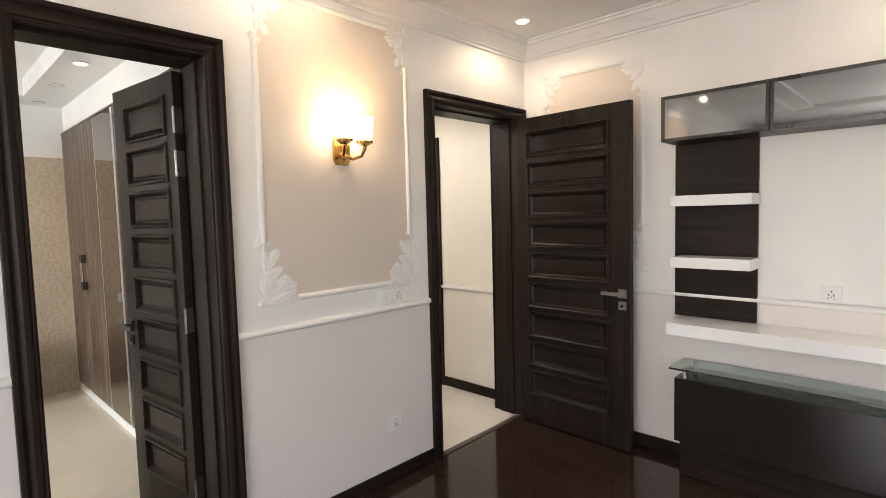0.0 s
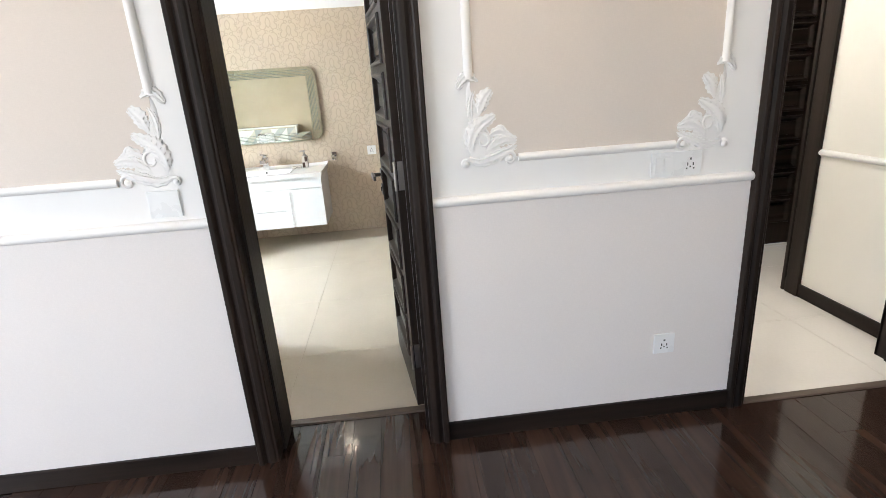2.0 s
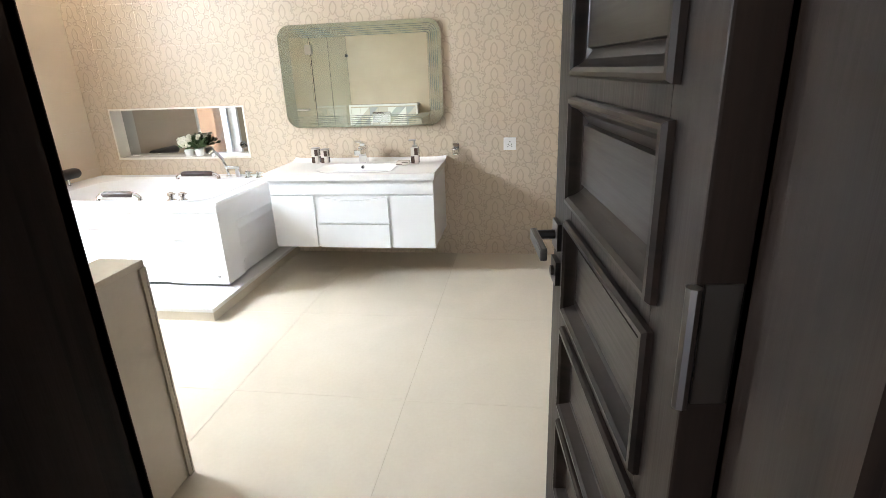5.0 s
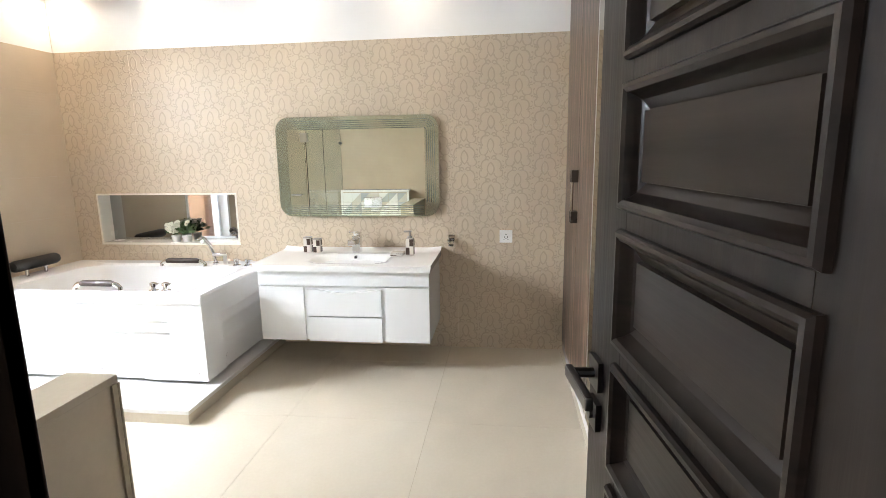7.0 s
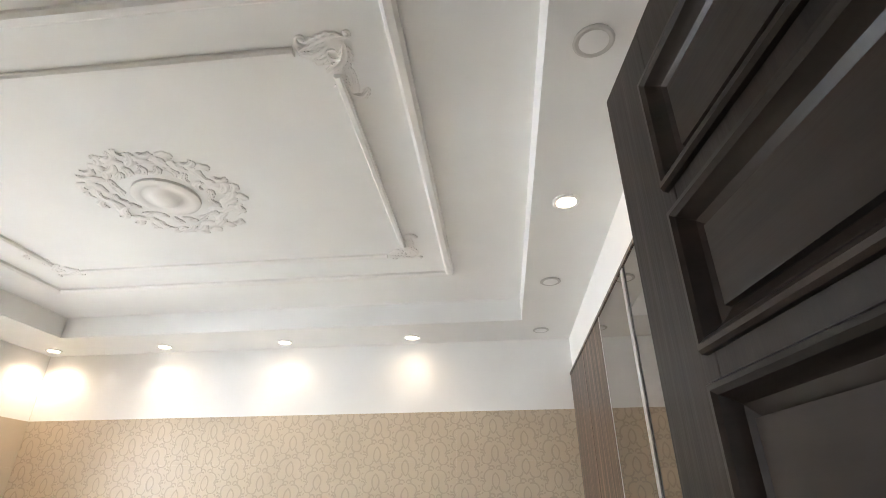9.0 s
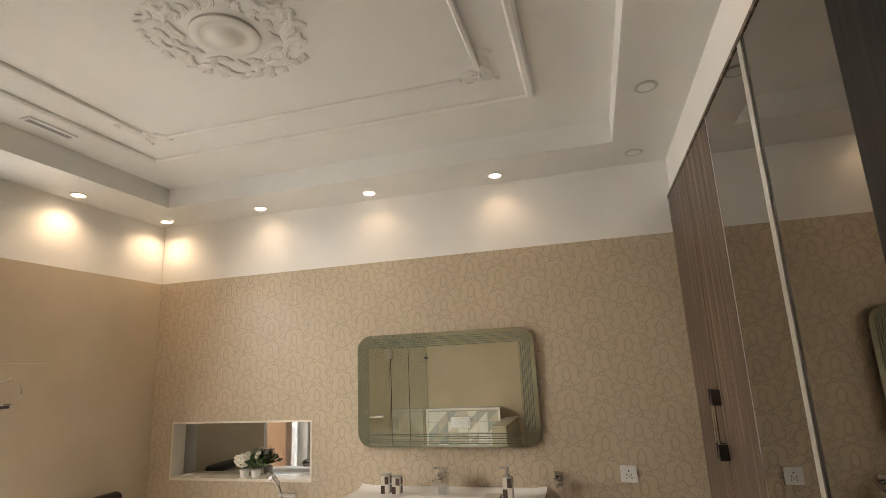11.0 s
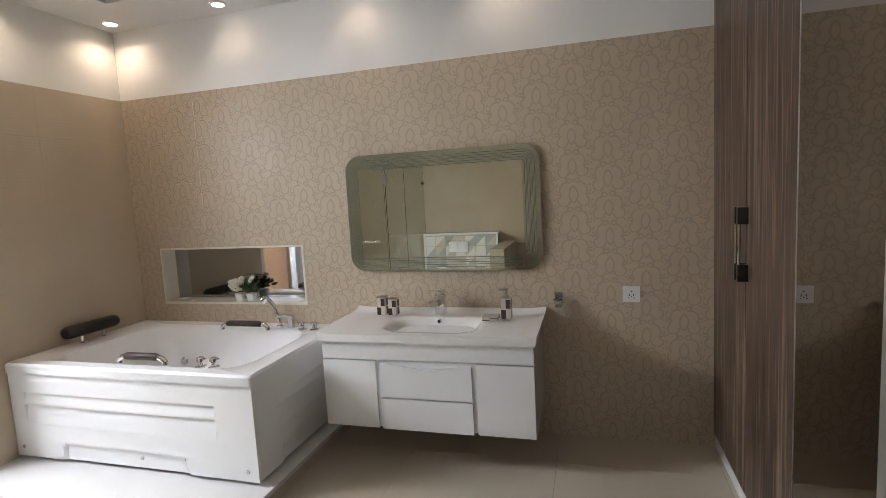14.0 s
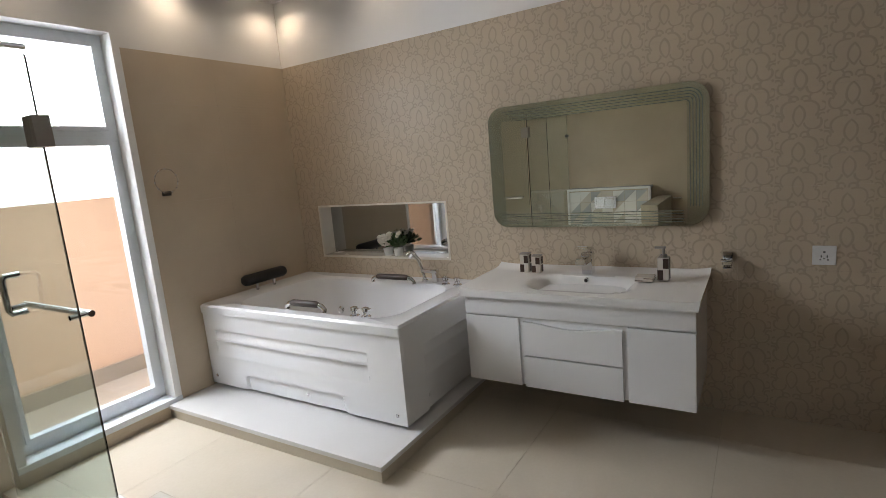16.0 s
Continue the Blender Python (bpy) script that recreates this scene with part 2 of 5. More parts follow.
M_BLACK = gloss("black_rubber", (0.012, 0.011, 0.011), 0.4, 0.1)
M_BROWN = gloss("brown_bath_grip", (0.03, 0.016, 0.012), 0.35, 0.1)
M_PATTERNB = gloss("brown_check_ceramic", (0.07, 0.045, 0.035), 0.2)
M_PATTERNW = gloss("cream_check_ceramic", (0.62, 0.57, 0.50), 0.2)
M_ALU = gloss("white_window_aluminium", (0.74, 0.77, 0.80), 0.3)
M_ALUGREY = gloss("pale_grey_metal_ring", (0.52, 0.51, 0.49), 0.4, 0.05)
# Near-black colour for the shade inside small holes and slots.
M_SHADOWHOLE = gloss("hole_shade", (0.05, 0.05, 0.05), 0.5)
M_MIRROR = gloss("mirror_silver", (0.80, 0.82, 0.74), 0.0, 0.0, 1.0)
M_FROST = gloss("frosted_mirror_border", (0.60, 0.65, 0.57), 0.16, 0.03, 1.0)
M_ETCH = gloss("etched_line", (0.15, 0.17, 0.14), 0.35, 0.05)
M_NICHE_MIRROR = gloss("niche_mirror_silver", (0.45, 0.46, 0.45), 0.0, 0.0, 1.0)
M_DARKGLASS = gloss("bronze_mirror_panel", (0.30, 0.27, 0.24), 0.012, 0.03, 1.0)
M_TVGLASS = gloss("grey_mirror_glass", (0.36, 0.36, 0.36), 0.04, 0.04, 1.0)
M_LEAFG = gloss("green_leaf", (0.05, 0.10, 0.03), 0.5, 0.3)
M_PETAL = gloss("white_petal", (0.75, 0.72, 0.62), 0.6, 0.1)
M_BLUEGREY = gloss("grey_mosaic", (0.45, 0.46, 0.46), 0.2, 0.2)


def glass(name, tint):
    k = Mat(name, tint, 0.0)
    k.b.inputs["Transmission Weight"].default_value = 1.0
    k.b.inputs["IOR"].default_value = 1.45
    return k.m


M_GLASS = glass("clear_glass", (0.96, 0.98, 0.97))
M_GREENGLASS = glass("green_tinted_glass", (0.55, 0.72, 0.66))
M_SHOWERGLASS = glass("shower_glass", (0.86, 0.93, 0.92))


def glow(name, c, power):
    k = Mat(name, c, 0.4)
    k.b.inputs["Emission Color"].default_value = (*c, 1)
    k.b.inputs["Emission Strength"].default_value = power
    return k.m


M_LAMP = glow("downlight_glow", (1.0, 0.86, 0.66), 6)
M_BULB = glow("sconce_glow", (1.0, 0.82, 0.55), 5.5)

# ---- building helpers ----


def box(bm, x0, x1, y0, y1, z0, z1, bevel=0.0):
    """Adds a box between two corners, with optionally rounded edges."""
    vs = [bm.verts.new((x, y, z)) for x in (x0, x1) for y in (y0, y1) for z in (z0, z1)]
    faces = [bm.faces.new([vs[i] for i in q]) for q in ((0, 1, 3, 2), (4, 6, 7, 5), (0, 4, 5, 1), (2, 3, 7, 6), (0, 2, 6, 4), (1, 5, 7, 3))]
    if bevel:
        edges = list({e for f in faces for e in f.edges})
        bmesh.ops.bevel(bm, geom=edges, offset=bevel, segments=2, affect="EDGES", profile=0.6)
        bm.normal_update()
        for f in bm.faces:
            if max(abs(c) for c in f.normal) > 0.9995:
                for e in f.edges:
                    e.smooth = False
    return bm


def boxes(*args, bevel=0.0):
    bm = bmesh.new()
    for a in args:
        box(bm, *a, bevel=bevel)
    return bm


def ring_loft(bm, loops, close_start=True, close_end=True, cyclic=True):
    """Skins a run of vertex loops of equal count."""
    vl = [[bm.verts.new(p) for p in lp] for lp in loops]
    n = len(vl[0])
    for a, b in zip(vl, vl[1:]):
        for i in range(n if cyclic else n - 1):
            j = (i + 1) % n
            bm.faces.new((a[i], a[j], b[j], b[i]))
    if close_start:
        bm.faces.new(vl[0][::-1])
    if close_end:
        bm.faces.new(vl[-1])
    return bm


def tube(bm, pts, radii, sides=8, flat=1.0):
    """A tapered tube along points; flat squeezes it in its second cross direction."""
    pts = [Vector(p) for p in pts]
    if isinstance(radii, (int, float)):
        radii = [radii] * len(pts)
    loops, ref = [], None
    for i, p in enumerate(pts):
        d = (pts[min(i + 1, len(pts) - 1)] - pts[max(i - 1, 0)]).normalized()
        if ref is None:
            ref = Vector((1, 0, 0)) if abs(d.x) < 0.8 else Vector((0, 0, 1))
        a = (ref - ref.dot(d) * d).normalized()
        b = d.cross(a)
        ref = a
        loops.append([p + (a * math.cos(2 * math.pi * k / sides) * flat + b * math.sin(2 * math.pi * k / sides)) * radii[i] for k in range(sides)])
    return ring_loft(bm, loops)


def lathe(bm, profile, at=(0, 0, 0), sides=24):
    """Turns (radius, height) pairs about the upright axis."""
    loops = [[(at[0] + r * math.cos(2 * math.pi * k / sides), at[1] + r * math.sin(2 * math.pi * k / sides), at[2] + z) for k in range(sides)] for r, z in profile]
    return ring_loft(bm, loops)


def blob(bm, c, r, seg=8):
    mat = Matrix.Translation(c) @ Matrix.Diagonal((*r, 1))
    bmesh.ops.create_uvsphere(bm, u_segments=seg, v_segments=max(4, seg // 2 + 1), radius=1.0, matrix=mat)
    return bm


def mesh_of(name, bm, material, smooth=None):
    bmesh.ops.recalc_face_normals(bm, faces=bm.faces)
    me = bpy.data.meshes.new(name)
    bm.edges.index_update()
    creased = [e.index for e in bm.edges if not e.smooth]
    bm.to_mesh(me)
    bm.free()
    me.materials.append(material)
    if smooth:
        me.shade_smooth()
        me.set_sharp_from_angle(angle=radians(smooth))
        for i in creased:
            me.edges[i].use_edge_sharp = True
    return me


def part(name, bm, material, parent=None, label="", smooth=35):
    """One mesh object, under a thing or a part."""
    ob = new(name, mesh_of(name, bm, material, smooth))
    if parent:
        ob.parent = parent
    if label:
        ob["label"] = label
    return ob


def thing(name, label, category, at=(0, 0, 0), rz=0.0, group="", kind=""):
    ob = new(name)
    ob.empty_display_size = 0.1
    ob.matrix_world = pose(*at, 0, 0, rz)
    return tagged(ob, label, category, group, kind)


def structure(name, bm, material, label="", category="", smooth=35):
    ob = part(name, bm, material, None, "", smooth)
    return tagged(ob, label, category, kind="structure")


def rounded_rect(w0, w1, h0, h1, r, n=6):
    """Corner-rounded outline as (w, h) pairs."""
    out = []
    for cw, ch, a0 in ((w1 - r, h1 - r, 0), (w0 + r, h1 - r, 90), (w0 + r, h0 + r, 180), (w1 - r, h0 + r, 270)):
        for k in range(n + 1):
            a = radians(a0 + 90 * k / n)
            out.append((cw + r * math.cos(a), ch + r * math.sin(a)))
    return out


def extrude_x(bm, outline, x0, x1):
    """A slab from a (y, z) outline between two x planes."""
    return ring_loft(bm, [[(x, y, z) for y, z in outline] for x in (x0, x1)])

# ---- the setting ----
WB, WT = -2.205, -2.447          # bedroom and bathroom faces of the door wall
BX, LY, RY = -5.81, -2.412, 1.95  # mirror wall, window wall, wall behind the wardrobe
D1 = (0.575, 1.215, 2.30)      # bathroom door: opening from y to y, height
D2 = (2.63, 3.52, 2.28)        # corridor door
NY = 3.63                      # wall that carries the TV unit
BED_H, BATH_H = 2.84, 2.80

wall_door = boxes(
    (WT, WB, -3.2, D1[0] - 0.03, 0, 3.0), (WT, WB, D1[0] - 0.03, D1[1] + 0.03, D1[2] + 0.03, 3.0),
    (WT, WB, D1[1] + 0.03, D2[0] - 0.03, 0, 3.0), (WT, WB, D2[0] - 0.03, D2[1] + 0.03, D2[2] + 0.03, 3.0),
    (WT, WB, D2[1] + 0.03, NY, 0, 3.0), (WT, WB - 0.002, NY, 3.83, 0, 3.0))
structure("wall_door", wall_door, M_WHITE, "white painted wall with two dark door openings", "wall")
structure("wall_tv", boxes((WB, 3.2, NY, NY + 0.2, 0, 3.0)), M_WHITE, "white wall behind the television unit", "wall")
structure("wall_window_bedroom", boxes((WB, -0.7, -3.2, -3.0, 0, 3.0), (1.9, 3.2, -3.2, -3.0, 0, 3.0), (-0.7, 1.9, -3.2, -3.0, 2.4, 3.0), (-0.7, 1.9, -3.2, -3.0, 0, 0.4)), M_WHITE, "white bedroom wall with a wide window opening", "wall")
# The unseen east wall's opening is added to let light in.
structure("wall_east", boxes((3.0, 3.2, -3.0, -0.5, 0, 3.0), (3.0, 3.2, 1.7, NY, 0, 3.0), (3.0, 3.2, -0.5, 1.7, 2.4, 3.0), (3.0, 3.2, -0.5, 1.7, 0, 0.6)), M_WHITE, "unseen white bedroom wall with an added opening for light", "wall")
structure("ceiling_bedroom", boxes((WB, 3.0, -3.0, NY, BED_H, BED_H + 0.16)), M_CEIL, "white bedroom ceiling", "ceiling")


def skirting(name, x0, x1, y0, y1):
    return structure(name, boxes((x0, x1, y0, y1, 0, 0.085), bevel=0.004), M_DOORH, "dark stained wooden skirting board", "baseboard")


skirting("baseboard", WB, WB + 0.016, -3.0, D1[0] - 0.082)
skirting("baseboard", WB, WB + 0.016, D1[1] + 0.082, D2[0] - 0.082)
skirting("baseboard", WB, 3.0, NY - 0.016, NY)
skirting("baseboard", WT - 0.86, WT - 0.036, 3.664, 3.68)


def profile_run(bm, prof, a, b, out):
    """A moulding of (outwards, upwards) profile from a to b; out is the level direction it stands out in."""
    a, b, out = Vector(a), Vector(b), Vector(out)
    up = (b - a).normalized().cross(out)
    if up.z < -0.5 or (abs(up.z) < 0.5 and up.y < 0):
        up = -up
    return ring_loft(bm, [[p + out * o + up * u for o, u in prof] for p in (a, b)])


RAIL = [(0, -0.018), (0.009, -0.018), (0.017, -0.014), (0.022, -0.007), (0.024, 0.001), (0.021, 0.009), (0.014, 0.015), (0.006, 0.018), (0, 0.018)]
for y0, y1 in ((-3.0, D1[0] - 0.081), (D1[1] + 0.081, D2[0] - 0.081)):
    structure("dado_rail", profile_run(bmesh.new(), RAIL, (WB, y0, 1.047), (WB, y1, 1.047), (1, 0, 0)), M_PLASTER, "white moulded dado rail", "trim", 60)
    structure("wallpaper_lower", boxes((WB + 0.001, WB + 0.004, y0, y1, 0.085, 1.031)), M_GREY, "pale grey wallpaper under the dado rail", "wallpaper")
structure("dado_rail", profile_run(bmesh.new(), RAIL, (WB, NY, 1.052), (3.0, NY, 1.052), (0, -1, 0)), M_PLASTER, "white moulded dado rail", "trim")
structure("wallpaper_lower", boxes((WB, 3.0, NY - 0.004, NY - 0.001, 0.085, 1.036)), M_GREY, "pale grey wallpaper under the dado rail", "wallpaper")

CORNICE = [(0, -0.12), (0.012, -0.12), (0.016, -0.105), (0.03, -0.10), (0.035, -0.085), (0.09, -0.03), (0.105, -0.028), (0.11, -0.012), (0.13, -0.01), (0.13, 0), (0, 0)]
structure("cornice", profile_run(bmesh.new(), CORNICE, (WB, -3.0, BED_H), (WB, NY, BED_H), (1, 0, 0)), M_PLASTER, "white plaster cornice", "trim")
structure("cornice", profile_run(bmesh.new(), CORNICE, (WB, NY, BED_H), (3.0, NY, BED_H), (0, -1, 0)), M_PLASTER, "white plaster cornice", "trim")

# door casings: jamb linings and stepped architraves
ARCH = [(0, 0.0), (0.014, 0.0), (0.018, 0.004), (0.018, 0.011), (0.023, 0.017), (0.026, 0.026), (0.026, 0.036), (0.022, 0.043), (0.019, 0.049), (0.019, 0.054), (0.030, 0.060), (0.034, 0.066), (0.034, 0.078), (0.031, 0.082), (0, 0.082)]


def door_frame(name, y0, y1, h, label):
    root = thing(name, label, "door frame", (WB, (y0 + y1) / 2, 0), kind="structure")
    w = (y1 - y0) / 2
    lining = boxes((WT - WB - 0.012, 0.0, -w - 0.03, -w, 0, h), (WT - WB - 0.012, 0.0, w, w + 0.03, 0, h), (WT - WB - 0.012, 0.0, -w - 0.03, w + 0.03, h, h + 0.03))
    part("lining", lining, M_DOOR, root)
    stop = boxes((-0.19, -0.06, -w, -w + 0.012, 0, h - 0.012), (-0.19, -0.06, w - 0.012, w, 0, h - 0.012), (-0.19, -0.06, -w, w, h - 0.012, h))
    part("door_stop", stop, M_DOOR, root)
    for side, face, out in ((1, 0.0, 1), (-1, WT - WB, -1)):
        for s in (-1, 1):
            loops = []
            for z, mitre in ((0, 0), (h, 1)):
                loops.append([(face + out * o, s * (w + u), z + u * mitre) for o, u in ARCH])
            part("architrave_upright", ring_loft(bmesh.new(), loops), M_DOOR, root, smooth=20)
        loops = [[(face + out * o, s * (w + u), h + u) for o, u in ARCH] for s in (-1, 1)]
        part("architrave_head", ring_loft(bmesh.new(), loops), M_DOORH, root, smooth=20)
    return root


door_frame("door_1", *D1, "dark stained wooden door frame with stepped architrave")
door_frame("door_2", *D2, "dark stained wooden door frame beside the television unit")


def door_leaf(name, label, w, h, panels, at, rz, handle_z, hinge_z, steel):
    """A panelled leaf: hinge edge at the origin, along +x; the face with the hinges looks to +y."""
    root = thing(name, label, "door", at, rz)
    t, st, sf, z0 = 0.045, 0.095, 0.157, 0.012
    body = bmesh.new()
    box(body, 0, st, -t, 0, z0, h, 0.003)
    box(body, w - sf, w, -t, 0, z0, h, 0.003)
    tops = [h - 0.115 - 0.22 * i for i in range(panels)]
    spans = [(z - 0.155, z) for z in tops]
    edges = [h] + [z for a, b in spans for z in (b, a)] + [z0]
    for b, a in zip(edges[::2], edges[1::2]):
        box(body, st, w - sf, -t + 0.0005, -0.0005, a, b)
    part("stiles_and_rails", body, M_DOOR, root)
    for a, b in spans:
        for face, out in ((0.0, 1), (-t, -1)):
            loops = []
            for inset, d in ((-0.017, 0.0), (-0.0165, 0.007), (-0.013, 0.012), (-0.007, 0.0125), (-0.001, 0.008), (0.003, -0.001), (0.011, -0.010), (0.022, -0.0155), (0.025, -0.0168)):
                loops.append([(st + inset, face + out * d, a + inset), (w - sf - inset, face + out * d, a + inset), (w - sf - inset, face + out * d, b - inset), (st + inset, face + out * d, b - inset)])
            part("panel_moulding", ring_loft(bmesh.new(), loops, False, False), M_DOORH, root, smooth=20)
        pn = bmesh.new()
        rect = lambda i, y: [(st + i, y, a + i), (w - sf - i, y, a + i), (w - sf - i, y, b - i), (st + i, y, b - i)]
        ring_loft(pn, [rect(0.001, -t / 2), rect(0.001, -0.0172), rect(0.026, -0.0172), rect(0.0275, -0.0085)])
        ring_loft(pn, [rect(0.001, -t / 2), rect(0.001, -t + 0.0172), rect(0.026, -t + 0.0172), rect(0.0275, -t + 0.0085)])
        part("panel", pn, M_DOORH, root, smooth=20)
    for face, out in ((0.0, 1), (-t, -1)):
        hd = part("door_handle", boxes((w - 0.078, w - 0.022, face, face + out * 0.009, handle_z - 0.028, handle_z + 0.028), bevel=0.0), steel, root, "metal lever handle")
        neck = [(w - 0.05, face + out * k, handle_z) for k in (0.008, 0.03, 0.052)]
        part("neck", tube(bmesh.new(), neck, 0.010, 10), steel, hd)
        lever = bmesh.new()
        box(lever, w - 0.175, w - 0.036, min(face + out * 0.044, face + out * 0.058), max(face + out * 0.044, face + out * 0.058), handle_z - 0.012, handle_z + 0.012, 0.004)
        part("lever", lever, steel, hd)
        lk = part("lock_plate", boxes((w - 0.076, w - 0.024, min(face, face + out * 0.010), max(face, face + out * 0.010), handle_z - 0.105, handle_z - 0.053)), steel, root, "square metal lock plate")
        part("cylinder", tube(bmesh.new(), [(w - 0.05, face + out * 0.009, handle_z - 0.079), (w - 0.05, face + out * 0.016, handle_z - 0.079)], 0.011, 12), M_DARKMETAL, lk)
    for z in hinge_z:
        hg = part("hinge", boxes((-0.0025, 0.0, -0.040, -0.008, z - 0.06, z + 0.06)), M_STEEL, root, "brushed steel butt hinge")
        part("knuckle", tube(bmesh.new(), [(-0.006, 0.004, z - 0.06), (-0.006, 0.004, z + 0.06)], 0.007, 8), M_STEEL, hg)
    return root


door_leaf("bathroom_door", "dark stained wooden panelled door standing open into the bathroom", 0.655, 2.285, 9,
          (WT - 0.006, 1.172, 0.0), 186.9, 1.03, (0.275, 1.115, 1.86, 2.06), M_DARKMETAL)
door_leaf("corridor_door", "dark stained wooden panelled door standing open against the wall", 0.875, 2.27, 9,
          (WB + 0.045, D2[1] - 0.004, 0.0), -2.0, 1.05, (0.32, 1.10, 1.86, 2.06), M_STEEL)

# bathroom shell
NI = (-2.20, -1.08, 0.775, 1.147)   # niche in the mirror wall
NIX = BX - 0.12
wall_mirror = boxes((BX - 0.26, BX - 0.012, LY - 0.2, NI[0] - 0.013, 0, 3.0), (BX - 0.26, BX - 0.012, NI[1] + 0.013, RY + 0.2, 0, 3.0),
                    (BX - 0.26, BX - 0.012, NI[0] - 0.013, NI[1] + 0.013, 0, NI[2] - 0.013), (BX - 0.26, BX - 0.012, NI[0] - 0.013, NI[1] + 0.013, NI[3] + 0.013, 3.0), (BX - 0.26, NIX - 0.014, NI[0] - 0.013, NI[1] + 0.013, NI[2] - 0.013, NI[3] + 0.013))
mirror_wall = structure("wall_mirror", wall_mirror, M_GROUT, "bathroom wall clad in beige vine relief tiles", "wall")
WIN = (-4.60, -3.80, 0.105, 2.285)
wall_left = boxes((BX, WIN[0], LY - 0.2, LY - 0.012, 0, 3.0), (WIN[1], WT, LY - 0.2, LY - 0.012, 0, 3.0), (WIN[0], WIN[1], LY - 0.2, LY - 0.012, 0, WIN[2]), (WIN[0], WIN[1], LY - 0.2, LY - 0.012, WIN[3], 3.0))
window_wall = structure("wall_window", wall_left, M_GROUT, "bathroom wall clad in plain beige tiles around a tall window", "wall")
structure("wall_wardrobe", boxes((BX, WT, RY, RY + 0.15, 0, 3.0)), M_WHITE, "white wall behind the wardrobe", "wall")
TILE_TOP = 2.20
structure("wall_band_mirror", boxes((BX - 0.012, BX - 0.001, LY, RY, TILE_TOP, 2.9)), M_WHITE, "white painted band above the tiles", "wall")
structure("wall_band_window", boxes((BX, WIN[0], LY - 0.012, LY - 0.001, TILE_TOP, 2.9), (WIN[0], WIN[1], LY - 0.012, LY - 0.001, WIN[3], 2.9), (WIN[1], WT, LY - 0.012, LY - 0.001, TILE_TOP, 2.9)), M_WHITE, "white painted band above the tiles", "wall")
structure("wall_cladding_door", boxes((WT - 0.006, WT - 0.001, LY, D1[0] - 0.10, 0, TILE_TOP)), M_RIB, "plain beige tiles on the door wall", "wall")
structure("wall_over_wardrobe", boxes((BX, WT, 1.36, 1.46, 2.42, 2.9)), M_WHITE, "white painted bulkhead over the wardrobe", "wall")

# ceiling with a sunk tray
TR = (-5.397, -2.87, -1.994, 1.032)
soffit = boxes((BX, TR[0], LY, 1.36, SOFFIT, 3.0), (TR[1], WT, LY, 1.36, SOFFIT, 3.0), (TR[0], TR[1], LY, TR[2], SOFFIT, 3.0), (TR[0], TR[1], TR[3], 1.36, SOFFIT, 3.0), (TR[0], TR[1], TR[2], TR[3], BATH_H, 3.0))
structure("ceiling_bathroom", soffit, M_CEIL, "white plaster ceiling with a sunk rectangular tray", "ceiling")


def flat_frame(name, x0, x1, y0, y1, w, z, drop, gap, sides="nsew"):
    """Straight plaster strips round a rectangle under the ceiling, cut short at the corners."""
    prof = [(-w / 2, 0), (-w / 2, -drop * 0.6), (-w / 4, -drop), (w / 4, -drop), (w / 2, -drop * 0.6), (w / 2, 0)]
    for side in sides:
        if side in "ns":
            x = x0 if side == "n" else x1
            loops = [[(x + o, y, z + u) for o, u in prof] for y in (y0 + gap, y1 - gap)]
        else:
            y = y1 if side == "e" else y0
            loops = [[(x, y + o, z + u) for o, u in prof] for x in (x0 + gap, x1 - gap)]
        structure("ceiling_moulding", ring_loft(bmesh.new(), loops), M_PLASTER, "white plaster strip on the ceiling", "trim")


flat_frame("outer", -4.95, -3.18, -1.68, 0.64, 0.045, BATH_H, 0.022, 0.0)
flat_frame("inner", -4.70, -3.37, -1.44, 0.44, 0.026, BATH_H, 0.018, 0.10)

# floors
floor_bath = structure("floor_bathroom", boxes((BX - 0.02, WT + 0.0, LY - 0.05, RY, -0.1, -0.006)), M_GROUT, "beige grout bed under the bathroom floor tiles", "floor")
floor_bed = structure("floor_bedroom", boxes((WT, 3.2, -3.2, D2[0] - 0.1, -0.1, -0.010), (WB, 3.2, D2[0] - 0.1, NY, -0.1, -0.010)), M_DOORH, "dark glossy laminate floor", "floor")
floor_cor = structure("floor_corridor", boxes((-4.4, WB - 0.0, RY + 0.15, 6.0, -0.1, -0.006)), M_GROUT, "cream marble corridor floor", "floor")
structure("threshold", boxes((WT - 0.012, WT + 0.028, D1[0] + 0.001, D1[1] - 0.001, -0.006, 0.008), bevel=0.003), M_STRIP, "brown wooden threshold strip", "threshold")
structure("threshold", boxes((WB - 0.03, WB + 0.01, D2[0] + 0.001, D2[1] - 0.001, -0.008, 0.007), bevel=0.003), M_STRIP, "brown wooden threshold strip", "threshold")

# corridor behind the second door
structure("wall_corridor", boxes((WT - 0.85, WT, 3.68, 3.83, 0, 3.0)), M_CREAM, "cream painted corridor walls", "wall")
structure("wall_corridor_end", boxes((-4.30, -4.12, RY + 0.15, 3.45, 0, 3.0), (-4.30, -4.12, 4.40, 6.0, 0, 3.0), (-4.30, -4.12, 3.45, 4.40, 2.25, 3.0)), M_CREAM, "cream corridor wall with a dark door", "wall")
structure("wall_corridor_side", boxes((-4.12, WT - 0.85, 5.85, 6.0, 0, 3.0)), M_CREAM, "cream corridor wall", "wall")
structure("wall_corridor_return", boxes((WT - 1.0, WT - 0.85, 3.83, 5.85, 0, 3.0)), M_CREAM, "cream corridor wall", "wall")
structure("ceiling_corridor", boxes((-4.3, WT, RY + 0.15, 6.0, 2.75, 2.9)), M_CEIL, "white corridor ceiling", "ceiling")
